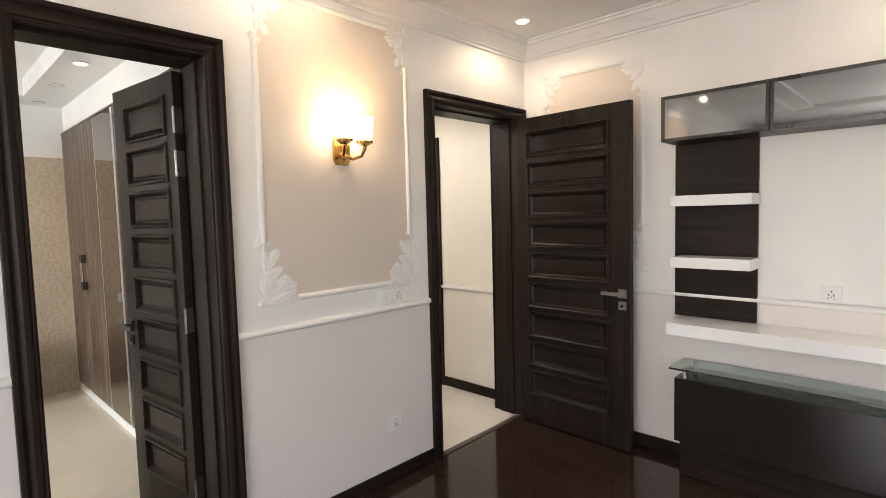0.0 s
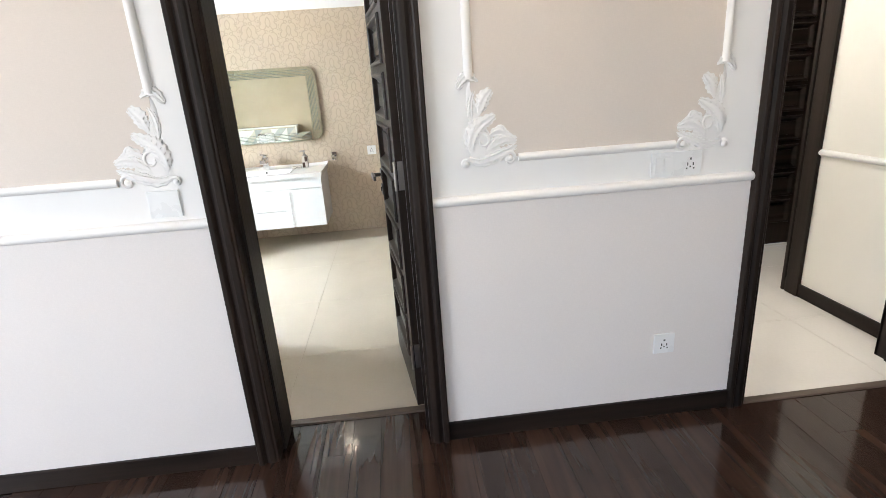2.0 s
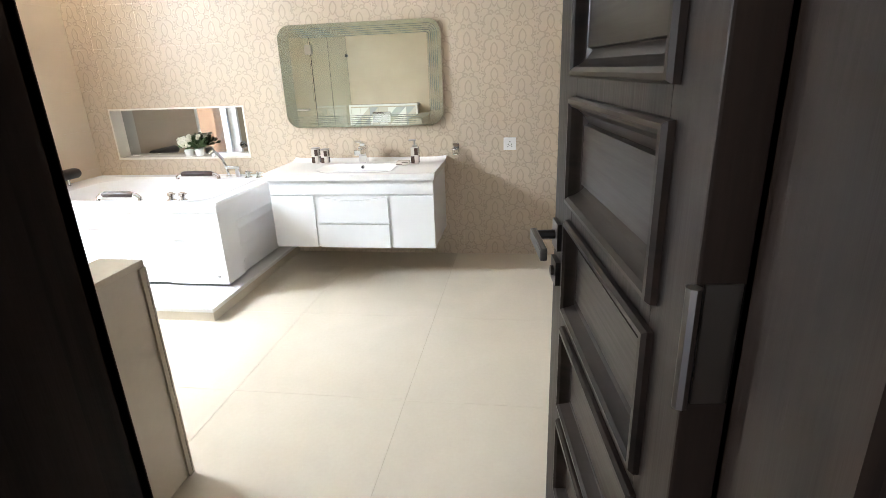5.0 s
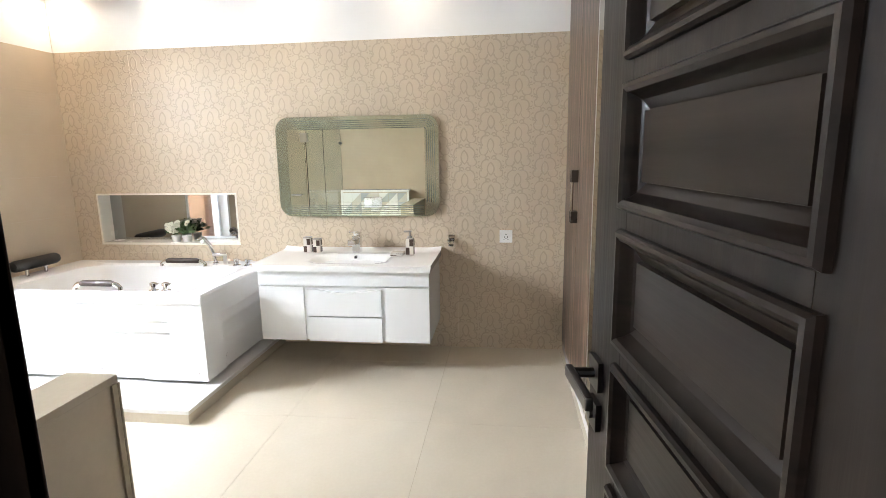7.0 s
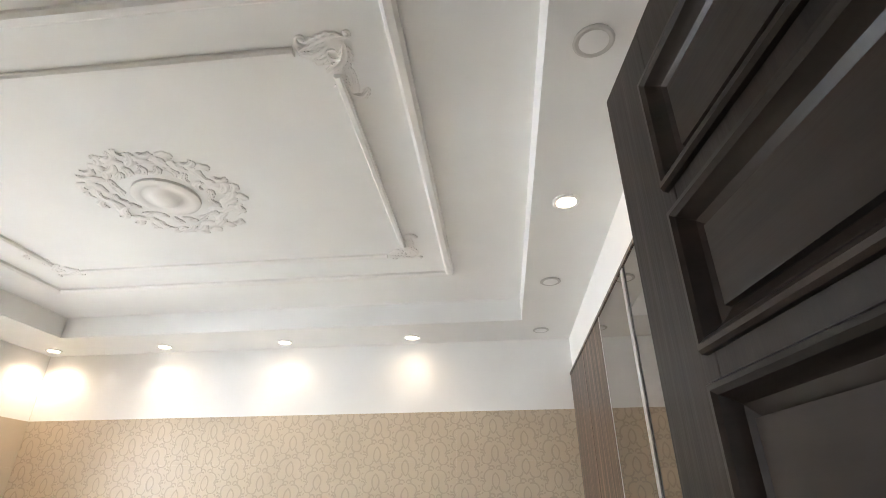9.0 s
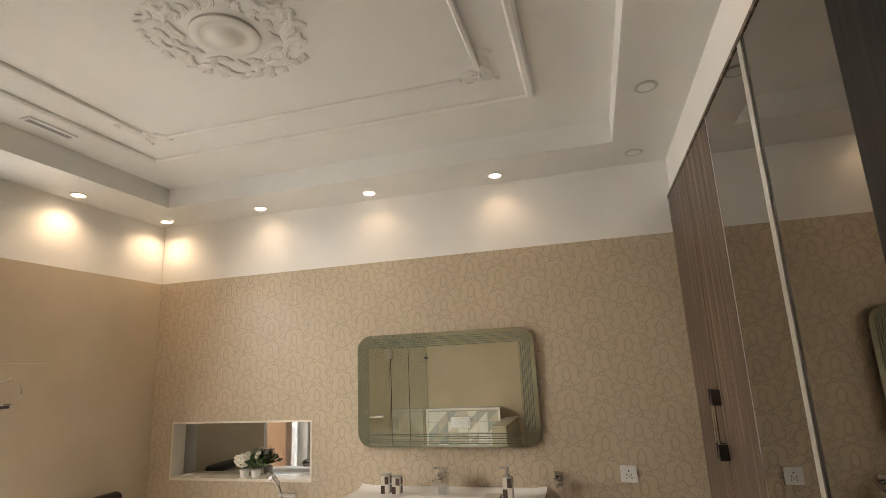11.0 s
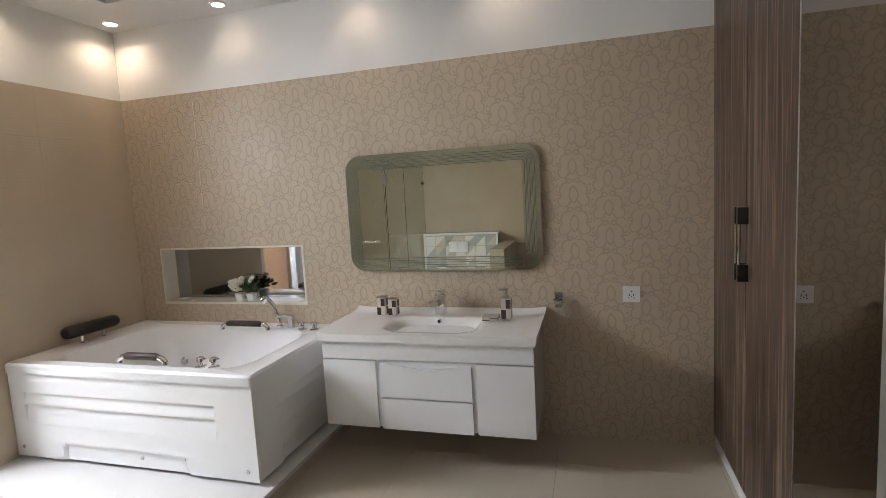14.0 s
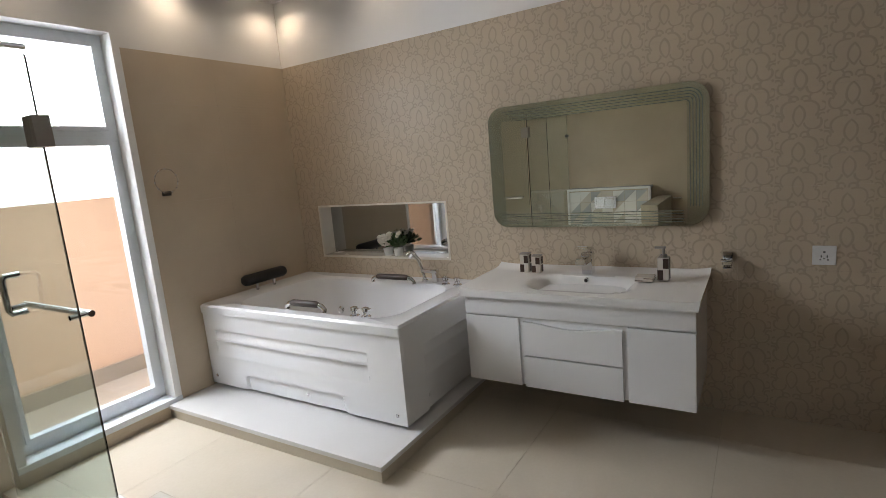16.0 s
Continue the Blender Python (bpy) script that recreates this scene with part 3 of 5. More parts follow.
structure("dado_rail", profile_run(bmesh.new(), RAIL, (WT - 0.728, 3.68, 0.925), (WT, 3.68, 0.925), (0, -1, 0)), M_PLASTER, "white moulded dado rail", "trim")
door_leaf("far_corridor_door", "dark stained wooden door, shut, at the corridor's end", 0.92, 2.24, 9, (-4.14, 4.39, 0.0), 270.0, 1.05, (0.32, 1.1, 1.9), M_STEEL)

structure("wall_corridor_lintel", boxes((-4.12, WT - 0.85, 3.68, 3.83, 2.28, 3.0)), M_CREAM, "cream corridor wall over a doorway", "wall")
structure("door_casing", boxes((-3.277, -3.175, 3.655, 3.6795, 0.0, 2.28), (-4.118, -3.277, 3.655, 3.6795, 2.18, 2.28), bevel=0.004), M_DOOR, "dark stained wooden door casing in the corridor", "door casing")
structure("door_casing", boxes((-3.32, -3.2975, 3.66, 3.845, 0.0, 2.26), (-4.118, -3.32, 3.68, 3.845, 2.25, 2.2795)), M_DOOR, "dark stained wooden door lining in the corridor", "door casing")

# window, its reveal and the yard outside
win = thing("window_1", "tall white aluminium window with a transom over a clear pane", "window", ((WIN[0] + WIN[1]) / 2, LY, 0), kind="structure")
hw = (WIN[1] - WIN[0]) / 2
part("reveal", boxes((-hw - 0.03, -hw + 0.012, -0.20, 0.004, WIN[2], WIN[3] + 0.03), (hw - 0.012, hw + 0.03, -0.20, 0.004, WIN[2], WIN[3] + 0.03), (-hw + 0.012, hw - 0.012, -0.20, 0.004, WIN[3] - 0.012, WIN[3] + 0.03)), M_WHITE, win)
part("window_sill", boxes((-hw - 0.03, hw + 0.03, -0.20, 0.012, WIN[2] - 0.03, WIN[2] + 0.006), bevel=0.003), M_ALU, win)
fy0, fy1 = -0.155, -0.10
z0, z1, zt = WIN[2] + 0.006, WIN[3] - 0.012, 1.72
part("window_frame", boxes((-hw + 0.012, -hw + 0.055, fy0, fy1, z0, z1), (hw - 0.055, hw - 0.012, fy0, fy1, z0, z1), (-hw + 0.055, hw - 0.055, fy0, fy1, z1 - 0.045, z1), (-hw + 0.055, hw - 0.055, fy0, fy1, z0, z0 + 0.06), (-hw + 0.055, hw - 0.055, fy0, fy1, zt - 0.03, zt + 0.03)), M_ALU, win)
for a, b in ((z0 + 0.06, zt - 0.03), (zt + 0.03, z1 - 0.045)):
    part("sash", boxes((-hw + 0.055, -hw + 0.075, fy0 + 0.012, fy1 + 0.012, a, b), (hw - 0.075, hw - 0.055, fy0 + 0.012, fy1 + 0.012, a, b), (-hw + 0.075, hw - 0.075, fy0 + 0.012, fy1 + 0.012, a, a + 0.022), (-hw + 0.075, hw - 0.075, fy0 + 0.012, fy1 + 0.012, b - 0.022, b)), M_ALU, win)
    pane = part("pane", boxes((-hw + 0.07, hw - 0.07, -0.13, -0.126, a + 0.01, b - 0.01)), M_GLASS, win)
    pane.visible_shadow = False
structure("ground", boxes((-400, 400, -400, LY - 0.2, -0.12, -0.02)), M_COURT, "buff paved yard ground", "ground")
structure("yard_wall", boxes((-9, 2, -3.75, -3.55, -0.02, 1.36)), M_COURTWALL, "peach rendered boundary wall", "wall")
haze = glow("bright_hazy_sky", (0.93, 0.97, 1.0), 1.6)
structure("backdrop", boxes((-60, 6, -56, -55.5, -0.02, 45)), haze, "bright white hazy sky beyond the yard", "sky")
structure("yard_wall_base", boxes((-9, 2, -3.55, -3.535, -0.02, 0.10)), M_COURT, "buff stone base of the boundary wall", "trim")

# ---- bathroom things ----


def tub():
    root = thing("whirlpool_bathtub", "white acrylic whirlpool bathtub on a low stone platform", "bathtub", (0, 0, 0))
    x0, x1, y0, y1, zb, zt = BX + 0.004, -4.842, LY + 0.004, -0.815, 0.105, 0.64
    rim = zt - 0.055
    shell = bmesh.new()

    def loop(fx, fy, z, r):
        cx, cy, hx, hy = (x0 + x1) / 2, (y0 + y1) / 2, (x1 - x0) / 2 - fx, (y1 - y0) / 2 - fy
        return [(cx + a, cy + b, z) for a, b in rounded_rect(-hx, hx, -hy, hy, r, 6)]

    ring_loft(shell, [loop(0.0, 0.0, rim, 0.012), loop(0.0, 0.0, zt - 0.012, 0.012), loop(0.010, 0.010, zt, 0.014), loop(0.085, 0.13, zt - 0.004, 0.16), loop(0.105, 0.16, zt - 0.02, 0.18),
                      loop(0.14, 0.21, zt - 0.14, 0.2), loop(0.17, 0.27, zt - 0.33, 0.2), loop(0.24, 0.36, zt - 0.40, 0.18)], close_start=False)
    part("basin", shell, M_ACRYL, root, smooth=26)
    f, g = x1 - 0.010, y1 - 0.010

    def step(v, a, b):
        return min(1.0, max(0.0, (v - a) / (b - a)))

    def relief(s, z, length, a, b, c, d):
        """Set-back of the skirt: two lapped ledges and a shallow arch at the foot."""
        inside = step(s, a, a + 0.006) * (1 - step(s, b, b + 0.006))
        lap = 0.0
        for top, low in ((0.475, 0.415), (0.405, 0.30)):
            if low < z < top:
                lap = (z - low) / (top - low) * (1 - step(z, top - 0.004, top))
        foot = step(s, c - (0.20 - z) * 0.25, c + 0.008 - (0.20 - z) * 0.25) * (1 - step(s, d + (0.20 - z) * 0.25, d + 0.008 + (0.20 - z) * 0.25)) * (1 - step(z, 0.195, 0.20))
        return 0.014 * inside * lap + 0.014 * foot

    def skirt(name, length, place, a, b, c, d):
        bm = bmesh.new()
        ns = sorted({round(k * length / 60, 4) for k in range(61)} | {round(v + o, 4) for v in (a, b, c, d) for o in (0.0, 0.006, 0.008)})
        zs = sorted({round(zb + k * (rim - zb) / 30, 4) for k in range(31)} | {0.475, 0.471, 0.415, 0.405, 0.401, 0.30, 0.195, 0.20})
        rows_ = [[bm.verts.new(place(s, z, relief(s, z, length, a, b, c, d))) for z in zs] for s in ns]
        for p, q in zip(rows_, rows_[1:]):
            for i in range(len(zs) - 1):
                bm.faces.new((p[i], q[i], q[i + 1], p[i + 1]))
        ext = bmesh.ops.extrude_face_region(bm, geom=bm.faces[:])
        mid = place(length / 2, 0.3, 0.03) - place(length / 2, 0.3, 0.0)
        bmesh.ops.translate(bm, verts=[v for v in ext["geom"] if isinstance(v, bmesh.types.BMVert)], vec=mid)
        part(name, bm, M_ACRYL, root, smooth=25)

    skirt("front_skirt", y1 - y0 - 0.016, lambda s, z, o: Vector((f - o, y0 + 0.006 + s, z)), 0.10, y1 - y0 - 0.24, 0.36, y1 - y0 - 0.46)
    skirt("side_skirt", f - x0 - 0.031, lambda s, z, o: Vector((f - 0.0305 - s, g - o, z)), 0.17, f - x0 - 0.06, 0.20, f - x0 - 0.10)
    for x, y in ((x1 - 0.08, y0 + 0.1), (x1 - 0.08, (y0 + y1) / 2), (x1 - 0.08, y1 - 0.1), (x0 + 0.1, y1 - 0.1), (x0 + 0.1, y0 + 0.1)):
        part("foot", lathe(bmesh.new(), [(0.02, 0.0), (0.02, 0.02), (0.012, 0.022), (0.012, 0.07)], (x, y, 0.085), 12), M_BLACK, root)
    for y, z in ((y0 + 0.06, 0.16), (-1.52, 0.165), (y1 - 0.07, 0.155)):
        part("screw_cap", tube(bmesh.new(), [(f, y, z), (f + 0.004, y, z)], [0.011, 0.009], 12), M_CHROME, root, "small chrome screw cap")
    pil = part("pillow", tube(bmesh.new(), [(-5.14, -2.335, 0.72), (-5.15, -2.335, 0.72), (-5.17, -2.335, 0.72), (-5.48, -2.335, 0.72), (-5.50, -2.335, 0.72), (-5.51, -2.335, 0.72)], [0.02, 0.036, 0.044, 0.044, 0.036, 0.02], 14, 0.9), M_BLACK, root, "black padded bath pillow")
    for x in (-5.25, -5.40):
        part("pillow_post", tube(bmesh.new(), [(x, -2.335, zt - 0.006), (x, -2.335, 0.69)], 0.012, 10), M_CHROME, pil)
    for gx, ya2, yb2 in ((-4.945, -1.70, -1.40), (-5.63, -1.60, -1.26)):
        grip = part("grab_handle", tube(bmesh.new(), [(gx, ya2 + 0.04, zt + 0.033), (gx, ya2 + 0.06, zt + 0.037), (gx, yb2 - 0.06, zt + 0.037), (gx, yb2 - 0.04, zt + 0.033)], [0.015, 0.02, 0.02, 0.015], 12), M_BROWN, root, "dark padded grab handle with chrome ends")
        for s, e in ((ya2 + 0.045, ya2), (yb2 - 0.045, yb2)):
            part("handle_end", tube(bmesh.new(), [(gx, s, zt + 0.034), (gx, (s + e) / 2, zt + 0.03), (gx, e, zt + 0.014), (gx, e, zt - 0.003)], [0.014, 0.014, 0.013, 0.015], 12), M_CHROME, grip)
    for x, y in ((-4.935, -1.17), (-4.94, -1.095), (-5.66, -1.03), (-5.655, -0.94)):
        kn = part("valve_knob", lathe(bmesh.new(), [(0.028, 0), (0.028, 0.006), (0.016, 0.012), (0.015, 0.028), (0.022, 0.034), (0.021, 0.048), (0.012, 0.053)], (x, y, zt - 0.003), 16), M_CHROME, root, "chrome bath valve knob")
        part("lever", boxes((x - 0.008, x + 0.008, y, y + 0.035, zt + 0.036, zt + 0.044), bevel=0.002), M_CHROME, kn)
    sp = part("spout", boxes((-5.715, -5.685, -1.15, -1.115, zt - 0.004, zt + 0.075), (-5.72, -5.68, -1.23, -1.11, zt + 0.06, zt + 0.083), bevel=0.004), M_CHROME, root, "chrome bath filler spout")
    hs = part("hand_shower", tube(bmesh.new(), [(-5.70, -1.215, zt + 0.02), (-5.70, -1.225, zt + 0.08), (-5.70, -1.25, zt + 0.14), (-5.70, -1.29, zt + 0.18), (-5.70, -1.315, zt + 0.19)], [0.011, 0.011, 0.012, 0.016, 0.018], 12), M_CHROME, root, "chrome hand shower in its holder")
    part("shower_head", tube(bmesh.new(), [(-5.70, -1.295, zt + 0.192), (-5.698, -1.315, zt + 0.178), (-5.696, -1.322, zt + 0.172)], [0.022, 0.03, 0.03], 14), M_CHROME, hs)
    part("shower_socket", lathe(bmesh.new(), [(0.022, 0), (0.022, 0.012), (0.014, 0.018), (0.014, 0.03)], (-5.70, -1.215, zt - 0.003), 14), M_CHROME, hs)
    for y, z in ((-1.95, 0.40), (-1.2, 0.36), (-1.5, 0.34)):
        part("water_jet", tube(bmesh.new(), [(BX + 0.155, y, z), (BX + 0.175, y, z - 0.004)], [0.03, 0.022], 14), M_CHROME, root, "round chrome water jet")
    part("overflow", tube(bmesh.new(), [((x0 + x1) / 2, y1 - 0.235, 0.47), ((x0 + x1) / 2, y1 - 0.25, 0.465)], [0.035, 0.03], 16), M_CHROME, root)


platform = structure("bath_platform", boxes((BX, -4.545, LY, -0.765, -0.006, 0.06), bevel=0.002), M_TILE, "low tiled platform under the bathtub", "platform")
part("slab", boxes((BX, -4.535, LY, -0.755, 0.0605, 0.085), bevel=0.003), M_PLATFORM, platform, "grey white stone slab")
tub()


def vanity():
    root = thing("vanity_cabinet", "white gloss wall-hung vanity cabinet with two drawers", "cabinet", (0, 0, 0))
    x0, x1, y0, y1, z0, z1 = BX, -5.277, -0.68, 0.453, 0.22, 0.69
    part("body", boxes((x0, x1 - 0.02, y0, y1, z0, z1), bevel=0.002), M_GWHITE, root)
    part("fascia", boxes((x1 - 0.0195, x1, y0, y1, 0.594, z1), bevel=0.003), M_GWHITE, root)
    g = 0.006
    for a, b in ((y0, -0.375), (0.165, y1)):
        part("door", boxes((x1 - 0.0195, x1, a, b, z0, 0.586), bevel=0.003), M_GWHITE, root)
    for a, b, wave in ((0.394, 0.57, True), (z0, 0.384, False)):
        n = 24
        ya, yb = -0.352, 0.142
        top = [(yb + (ya - yb) * k / n, b - (0.022 * math.sin(math.pi * (k / n)) ** 2 if wave else 0)) for k in range(n + 1)]
        outline = [(ya, a), (yb, a)] + top
        part("drawer_front", extrude_x(bmesh.new(), outline, x1 - 0.0195, x1 + 0.004), M_GWHITE, root)
    part("recess", boxes((x1 - 0.0198, x1 - 0.016, -0.374, 0.164, z0 + 0.004, 0.586)), M_GWHITE, root)


vanity()


def basin():
    root = thing("washbasin", "white ceramic washbasin slab with a sunk bowl on the vanity", "washbasin", (0, 0, 0))
    x0, x1, y0, y1, z0, z1 = BX, -5.255, -0.70, 0.472, 0.691, 0.738
    bm = bmesh.new()
    nx, ny = 22, 44
    cx, cy = -5.50, -0.11

    def height(u, v):
        x, y = x0 + (x1 - x0) * u, y0 + (y1 - y0) * v
        r = ((abs(x - cx) / 0.16) ** 4 + (abs(y - cy) / 0.26) ** 4) ** 0.25
        bowl = -0.10 * max(0.0, 1 - r ** 3) if r < 1 else 0.0
        edge = max(0.0, 1 - min(v, 1 - v) / 0.10) ** 2 * 0.010 + max(0.0, 1 - u / 0.16) ** 2 * 0.022
        return Vector((x, y, z1 + bowl + edge - 0.006))

    grid = [[bm.verts.new(height(i / nx, j / ny)) for j in range(ny + 1)] for i in range(nx + 1)]
    for i in range(nx):
        for j in range(ny):
            bm.faces.new((grid[i][j], grid[i + 1][j], grid[i + 1][j + 1], grid[i][j + 1]))
    rim = [grid[i][0] for i in range(nx + 1)] + [grid[nx][j] for j in range(1, ny + 1)] + [grid[i][ny] for i in range(nx - 1, -1, -1)] + [grid[0][j] for j in range(ny - 1, 0, -1)]
    low = [bm.verts.new((v.co.x + (0.012 if v.co.x < -5.3 else -0.012) * 0, v.co.y * 0.985 - 0.0015, z0)) for v in rim]
    for k in range(len(rim)):
        j = (k + 1) % len(rim)
        bm.faces.new((rim[k], low[k], low[j], rim[j]))
    part("slab", bm, M_CERAMIC, root, smooth=50)
    ov = part("overflow_hole", tube(bmesh.new(), [(-5.645, -0.12, 0.712), (-5.633, -0.12, 0.712)], [0.014, 0.013], 14), M_CHROME, root)
    # A solid black disc stands for the darkness inside the overflow.
    part("hole", tube(bmesh.new(), [(-5.634, -0.12, 0.712), (-5.631, -0.12, 0.712)], 0.009, 12), M_BLACK, ov)
    part("drain", lathe(bmesh.new(), [(0.03, 0), (0.03, 0.004), (0.02, 0.006)], (cx, cy, z1 - 0.106), 16), M_CHROME, root)


basin()


def faucet():
    root = thing("basin_faucet", "square chrome mixer tap on the washbasin", "faucet", (-5.70, -0.125, 0.735))
    part("body", boxes((-0.028, 0.028, -0.029, 0.029, 0.0, 0.122), bevel=0.004), M_CHROME, root)
    part("spout", boxes((0.024, 0.140, -0.027, 0.027, 0.072, 0.110), bevel=0.005), M_CHROME, root)
    lv = bmesh.new()
    box(lv, -0.034, 0.095, -0.027, 0.027, 0.0, 0.014, 0.003)
    bmesh.ops.transform(lv, matrix=Matrix.Translation((0, 0, 0.136)) @ Matrix.Rotation(radians(-12), 4, "Y"), verts=lv.verts)
    part("lever", lv, M_CHROME, root)
    part("cartridge", boxes((-0.018, 0.018, -0.018, 0.018, 0.122, 0.140)), M_CHROME, root)


faucet()


def checked(name, label, category, x, y, z, w, h):
    """A square beaker in brown and cream blocks."""
    root = thing(name, label, category, (x, y, z), group="washbasin set")
    s = w / 2
    part("body", boxes((-s, s, -s, s, 0, h), bevel=0.004), M_PATTERNW, root)
    for k, (a, b, za, zb) in enumerate(((-s, 0, 0.0, 0.5), (0, s, 0.5, 1.0))):
        part("brown_block", boxes((s, s + 0.0012, a, b, h * za + 0.004, h * zb - 0.004)), M_PATTERNB, root)
        part("brown_block", boxes((-s, 0, s, s + 0.0012, h * zb - h * 0.5 + 0.004, h * zb - 0.004)), M_PATTERNB, root)
    return root


for y, h in ((-0.475, 0.105), (-0.405, 0.095)):
    t = checked("tumbler", "brown and cream chequered ceramic tumbler", "tumbler", -5.66, y, 0.741, 0.05, h)
    part("steel_rim", boxes((-0.026, 0.026, -0.026, 0.026, h, h + 0.008), bevel=0.003), M_STEEL, t)
disp = checked("soap_dispenser", "brown and cream chequered soap dispenser with a steel pump", "soap dispenser", -5.62, 0.275, 0.738, 0.052, 0.115)
part("collar", lathe(bmesh.new(), [(0.017, 0.115), (0.017, 0.128), (0.007, 0.13), (0.006, 0.158)], (0, 0, 0), 14), M_STEEL, disp)
part("pump", boxes((-0.011, 0.011, -0.04, 0.011, 0.157, 0.167), bevel=0.003), M_STEEL, disp)
dish = checked("soap_dish", "low cream and brown soap dish", "soap dish", -5.60, 0.19, 0.736, 0.085, 0.024)


def wall_mirror_thing():
    root = thing("wall_mirror", "rounded frameless mirror with frosted border and etched lines", "mirror", (0, 0, 0))
    y0, y1, z0, z1, r = -0.715, 0.466, 0.985, 1.693, 0.095
    part("backing", extrude_x(bmesh.new(), rounded_rect(y0 + 0.05, y1 - 0.05, z0 + 0.05, z1 - 0.05, 0.06), BX + 0.002, BX + 0.022), M_DARKMETAL, root)
    part("border", extrude_x(bmesh.new(), rounded_rect(y0, y1, z0, z1, r, 10), BX + 0.0225, BX + 0.028), M_FROST, root, "frosted greenish mirror border", 20)
    part("glass", extrude_x(bmesh.new(), rounded_rect(y0 + 0.085, y1 - 0.10, z0 + 0.012, z1 - 0.085, 0.004, 2), BX + 0.0282, BX + 0.0290), M_MIRROR, root, "clear mirror glass", 20)
    for k in range(5):
        d = 0.030 + 0.014 * k
        line = bmesh.new()
        ri = max(0.02, r - d)
        arc = [(y1 - d - ri + ri * math.cos(radians(a)), z1 - d - ri + ri * math.sin(radians(a))) for a in range(0, 91, 15)]
        path = [(y1 - d, z0 + 0.10)] + arc + [(y0 + 0.10 + 0.02 * k, z1 - d)]
        tube(line, [(BX + 0.0288, a, b) for a, b in path], 0.0021, 5)
        part("etched_line", line, M_ETCH, root)
        low = bmesh.new()
        tube(low, [(BX + 0.0294, y0 + 0.05, z0 + 0.022 + 0.014 * k), (BX + 0.0294, y1 - 0.115, z0 + 0.022 + 0.014 * k)], 0.0021, 5)
        part("etched_line", low, M_ETCH, root)


wall_mirror_thing()

# niche and its plant
nib = structure("wall_niche", boxes((NIX - 0.012, BX + 0.004, NI[0] - 0.012, NI[0], NI[2] - 0.012, NI[3] + 0.012), (NIX - 0.012, BX + 0.004, NI[1], NI[1] + 0.012, NI[2] - 0.012, NI[3] + 0.012), (NIX - 0.012, BX + 0.004, NI[0], NI[1], NI[2] - 0.012, NI[2] + 0.004), (NIX - 0.012, BX + 0.004, NI[0], NI[1], NI[3], NI[3] + 0.012)), M_SILL, "cream stone lining of the wall niche", "niche")
part("niche_mirror", boxes((NIX - 0.010, NIX, NI[0], NI[1], NI[2] + 0.004, NI[3])), M_NICHE_MIRROR, nib, "mirror glass at the back of the niche")
part("mirror_edge", boxes((NIX, NIX + 0.006, NI[0], NI[1], NI[2] + 0.004, NI[2] + 0.014), (NIX, NIX + 0.006, NI[1] - 0.008, NI[1], NI[2] + 0.014, NI[3])), M_CHROME, nib)


def plant(y, leafy, flowers, seed):
    rnd = random.Random(seed)
    root = thing("flower_pot", "small white pot of white flowers in the niche", "potted plant", (BX - 0.05, y, NI[2] + 0.004), group="pots in the niche")
    part("pot", lathe(bmesh.new(), [(0.028, 0), (0.036, 0.045), (0.038, 0.05), (0.034, 0.05), (0.030, 0.04)], (0, 0, 0), 16), M_CERAMIC, root)
    lv = bmesh.new()
    for _ in range(leafy):
        a, e = rnd.uniform(0, 6.28), rnd.uniform(0.2, 1.4)
        d = Vector((math.cos(a) * math.cos(e) * 0.6, math.sin(a) * math.cos(e), math.sin(e)))
        p = Vector((0, 0, 0.06)) + d * rnd.uniform(0.02, 0.095)
        s = rnd.uniform(0.016, 0.030)
        u = Vector((rnd.uniform(-1, 1), rnd.uniform(-1, 1), rnd.uniform(-0.5, 0.5))).normalized()
        w = d.cross(u).normalized()
        vs = [lv.verts.new(p + q) for q in (d * -s, w * s * 0.45, d * s, w * -s * 0.45)]
        top = lv.verts.new(p + u * s * 0.15)
        for i in range(4):
            lv.faces.new((vs[i], vs[(i + 1) % 4], top))
    part("leaves", lv, M_LEAFG, root)
    for _ in range(flowers):
        a, e = rnd.uniform(0, 6.28), rnd.uniform(0.3, 1.3)
        c = Vector((math.cos(a) * math.cos(e) * 0.5, math.sin(a) * math.cos(e), math.sin(e))) * rnd.uniform(0.06, 0.10) + Vector((0, 0, 0.062))
        fl = bmesh.new()
        for k in range(6):
            q = Vector((rnd.uniform(-1, 1), rnd.uniform(-1, 1), rnd.uniform(-1, 1))) * 0.013
            blob(fl, c + q, (0.013, 0.013, 0.010), 6)
        part("flower", fl, M_PETAL, root)


plant(-1.62, 44, 20, 3)
plant(-1.53, 90, 2, 4)


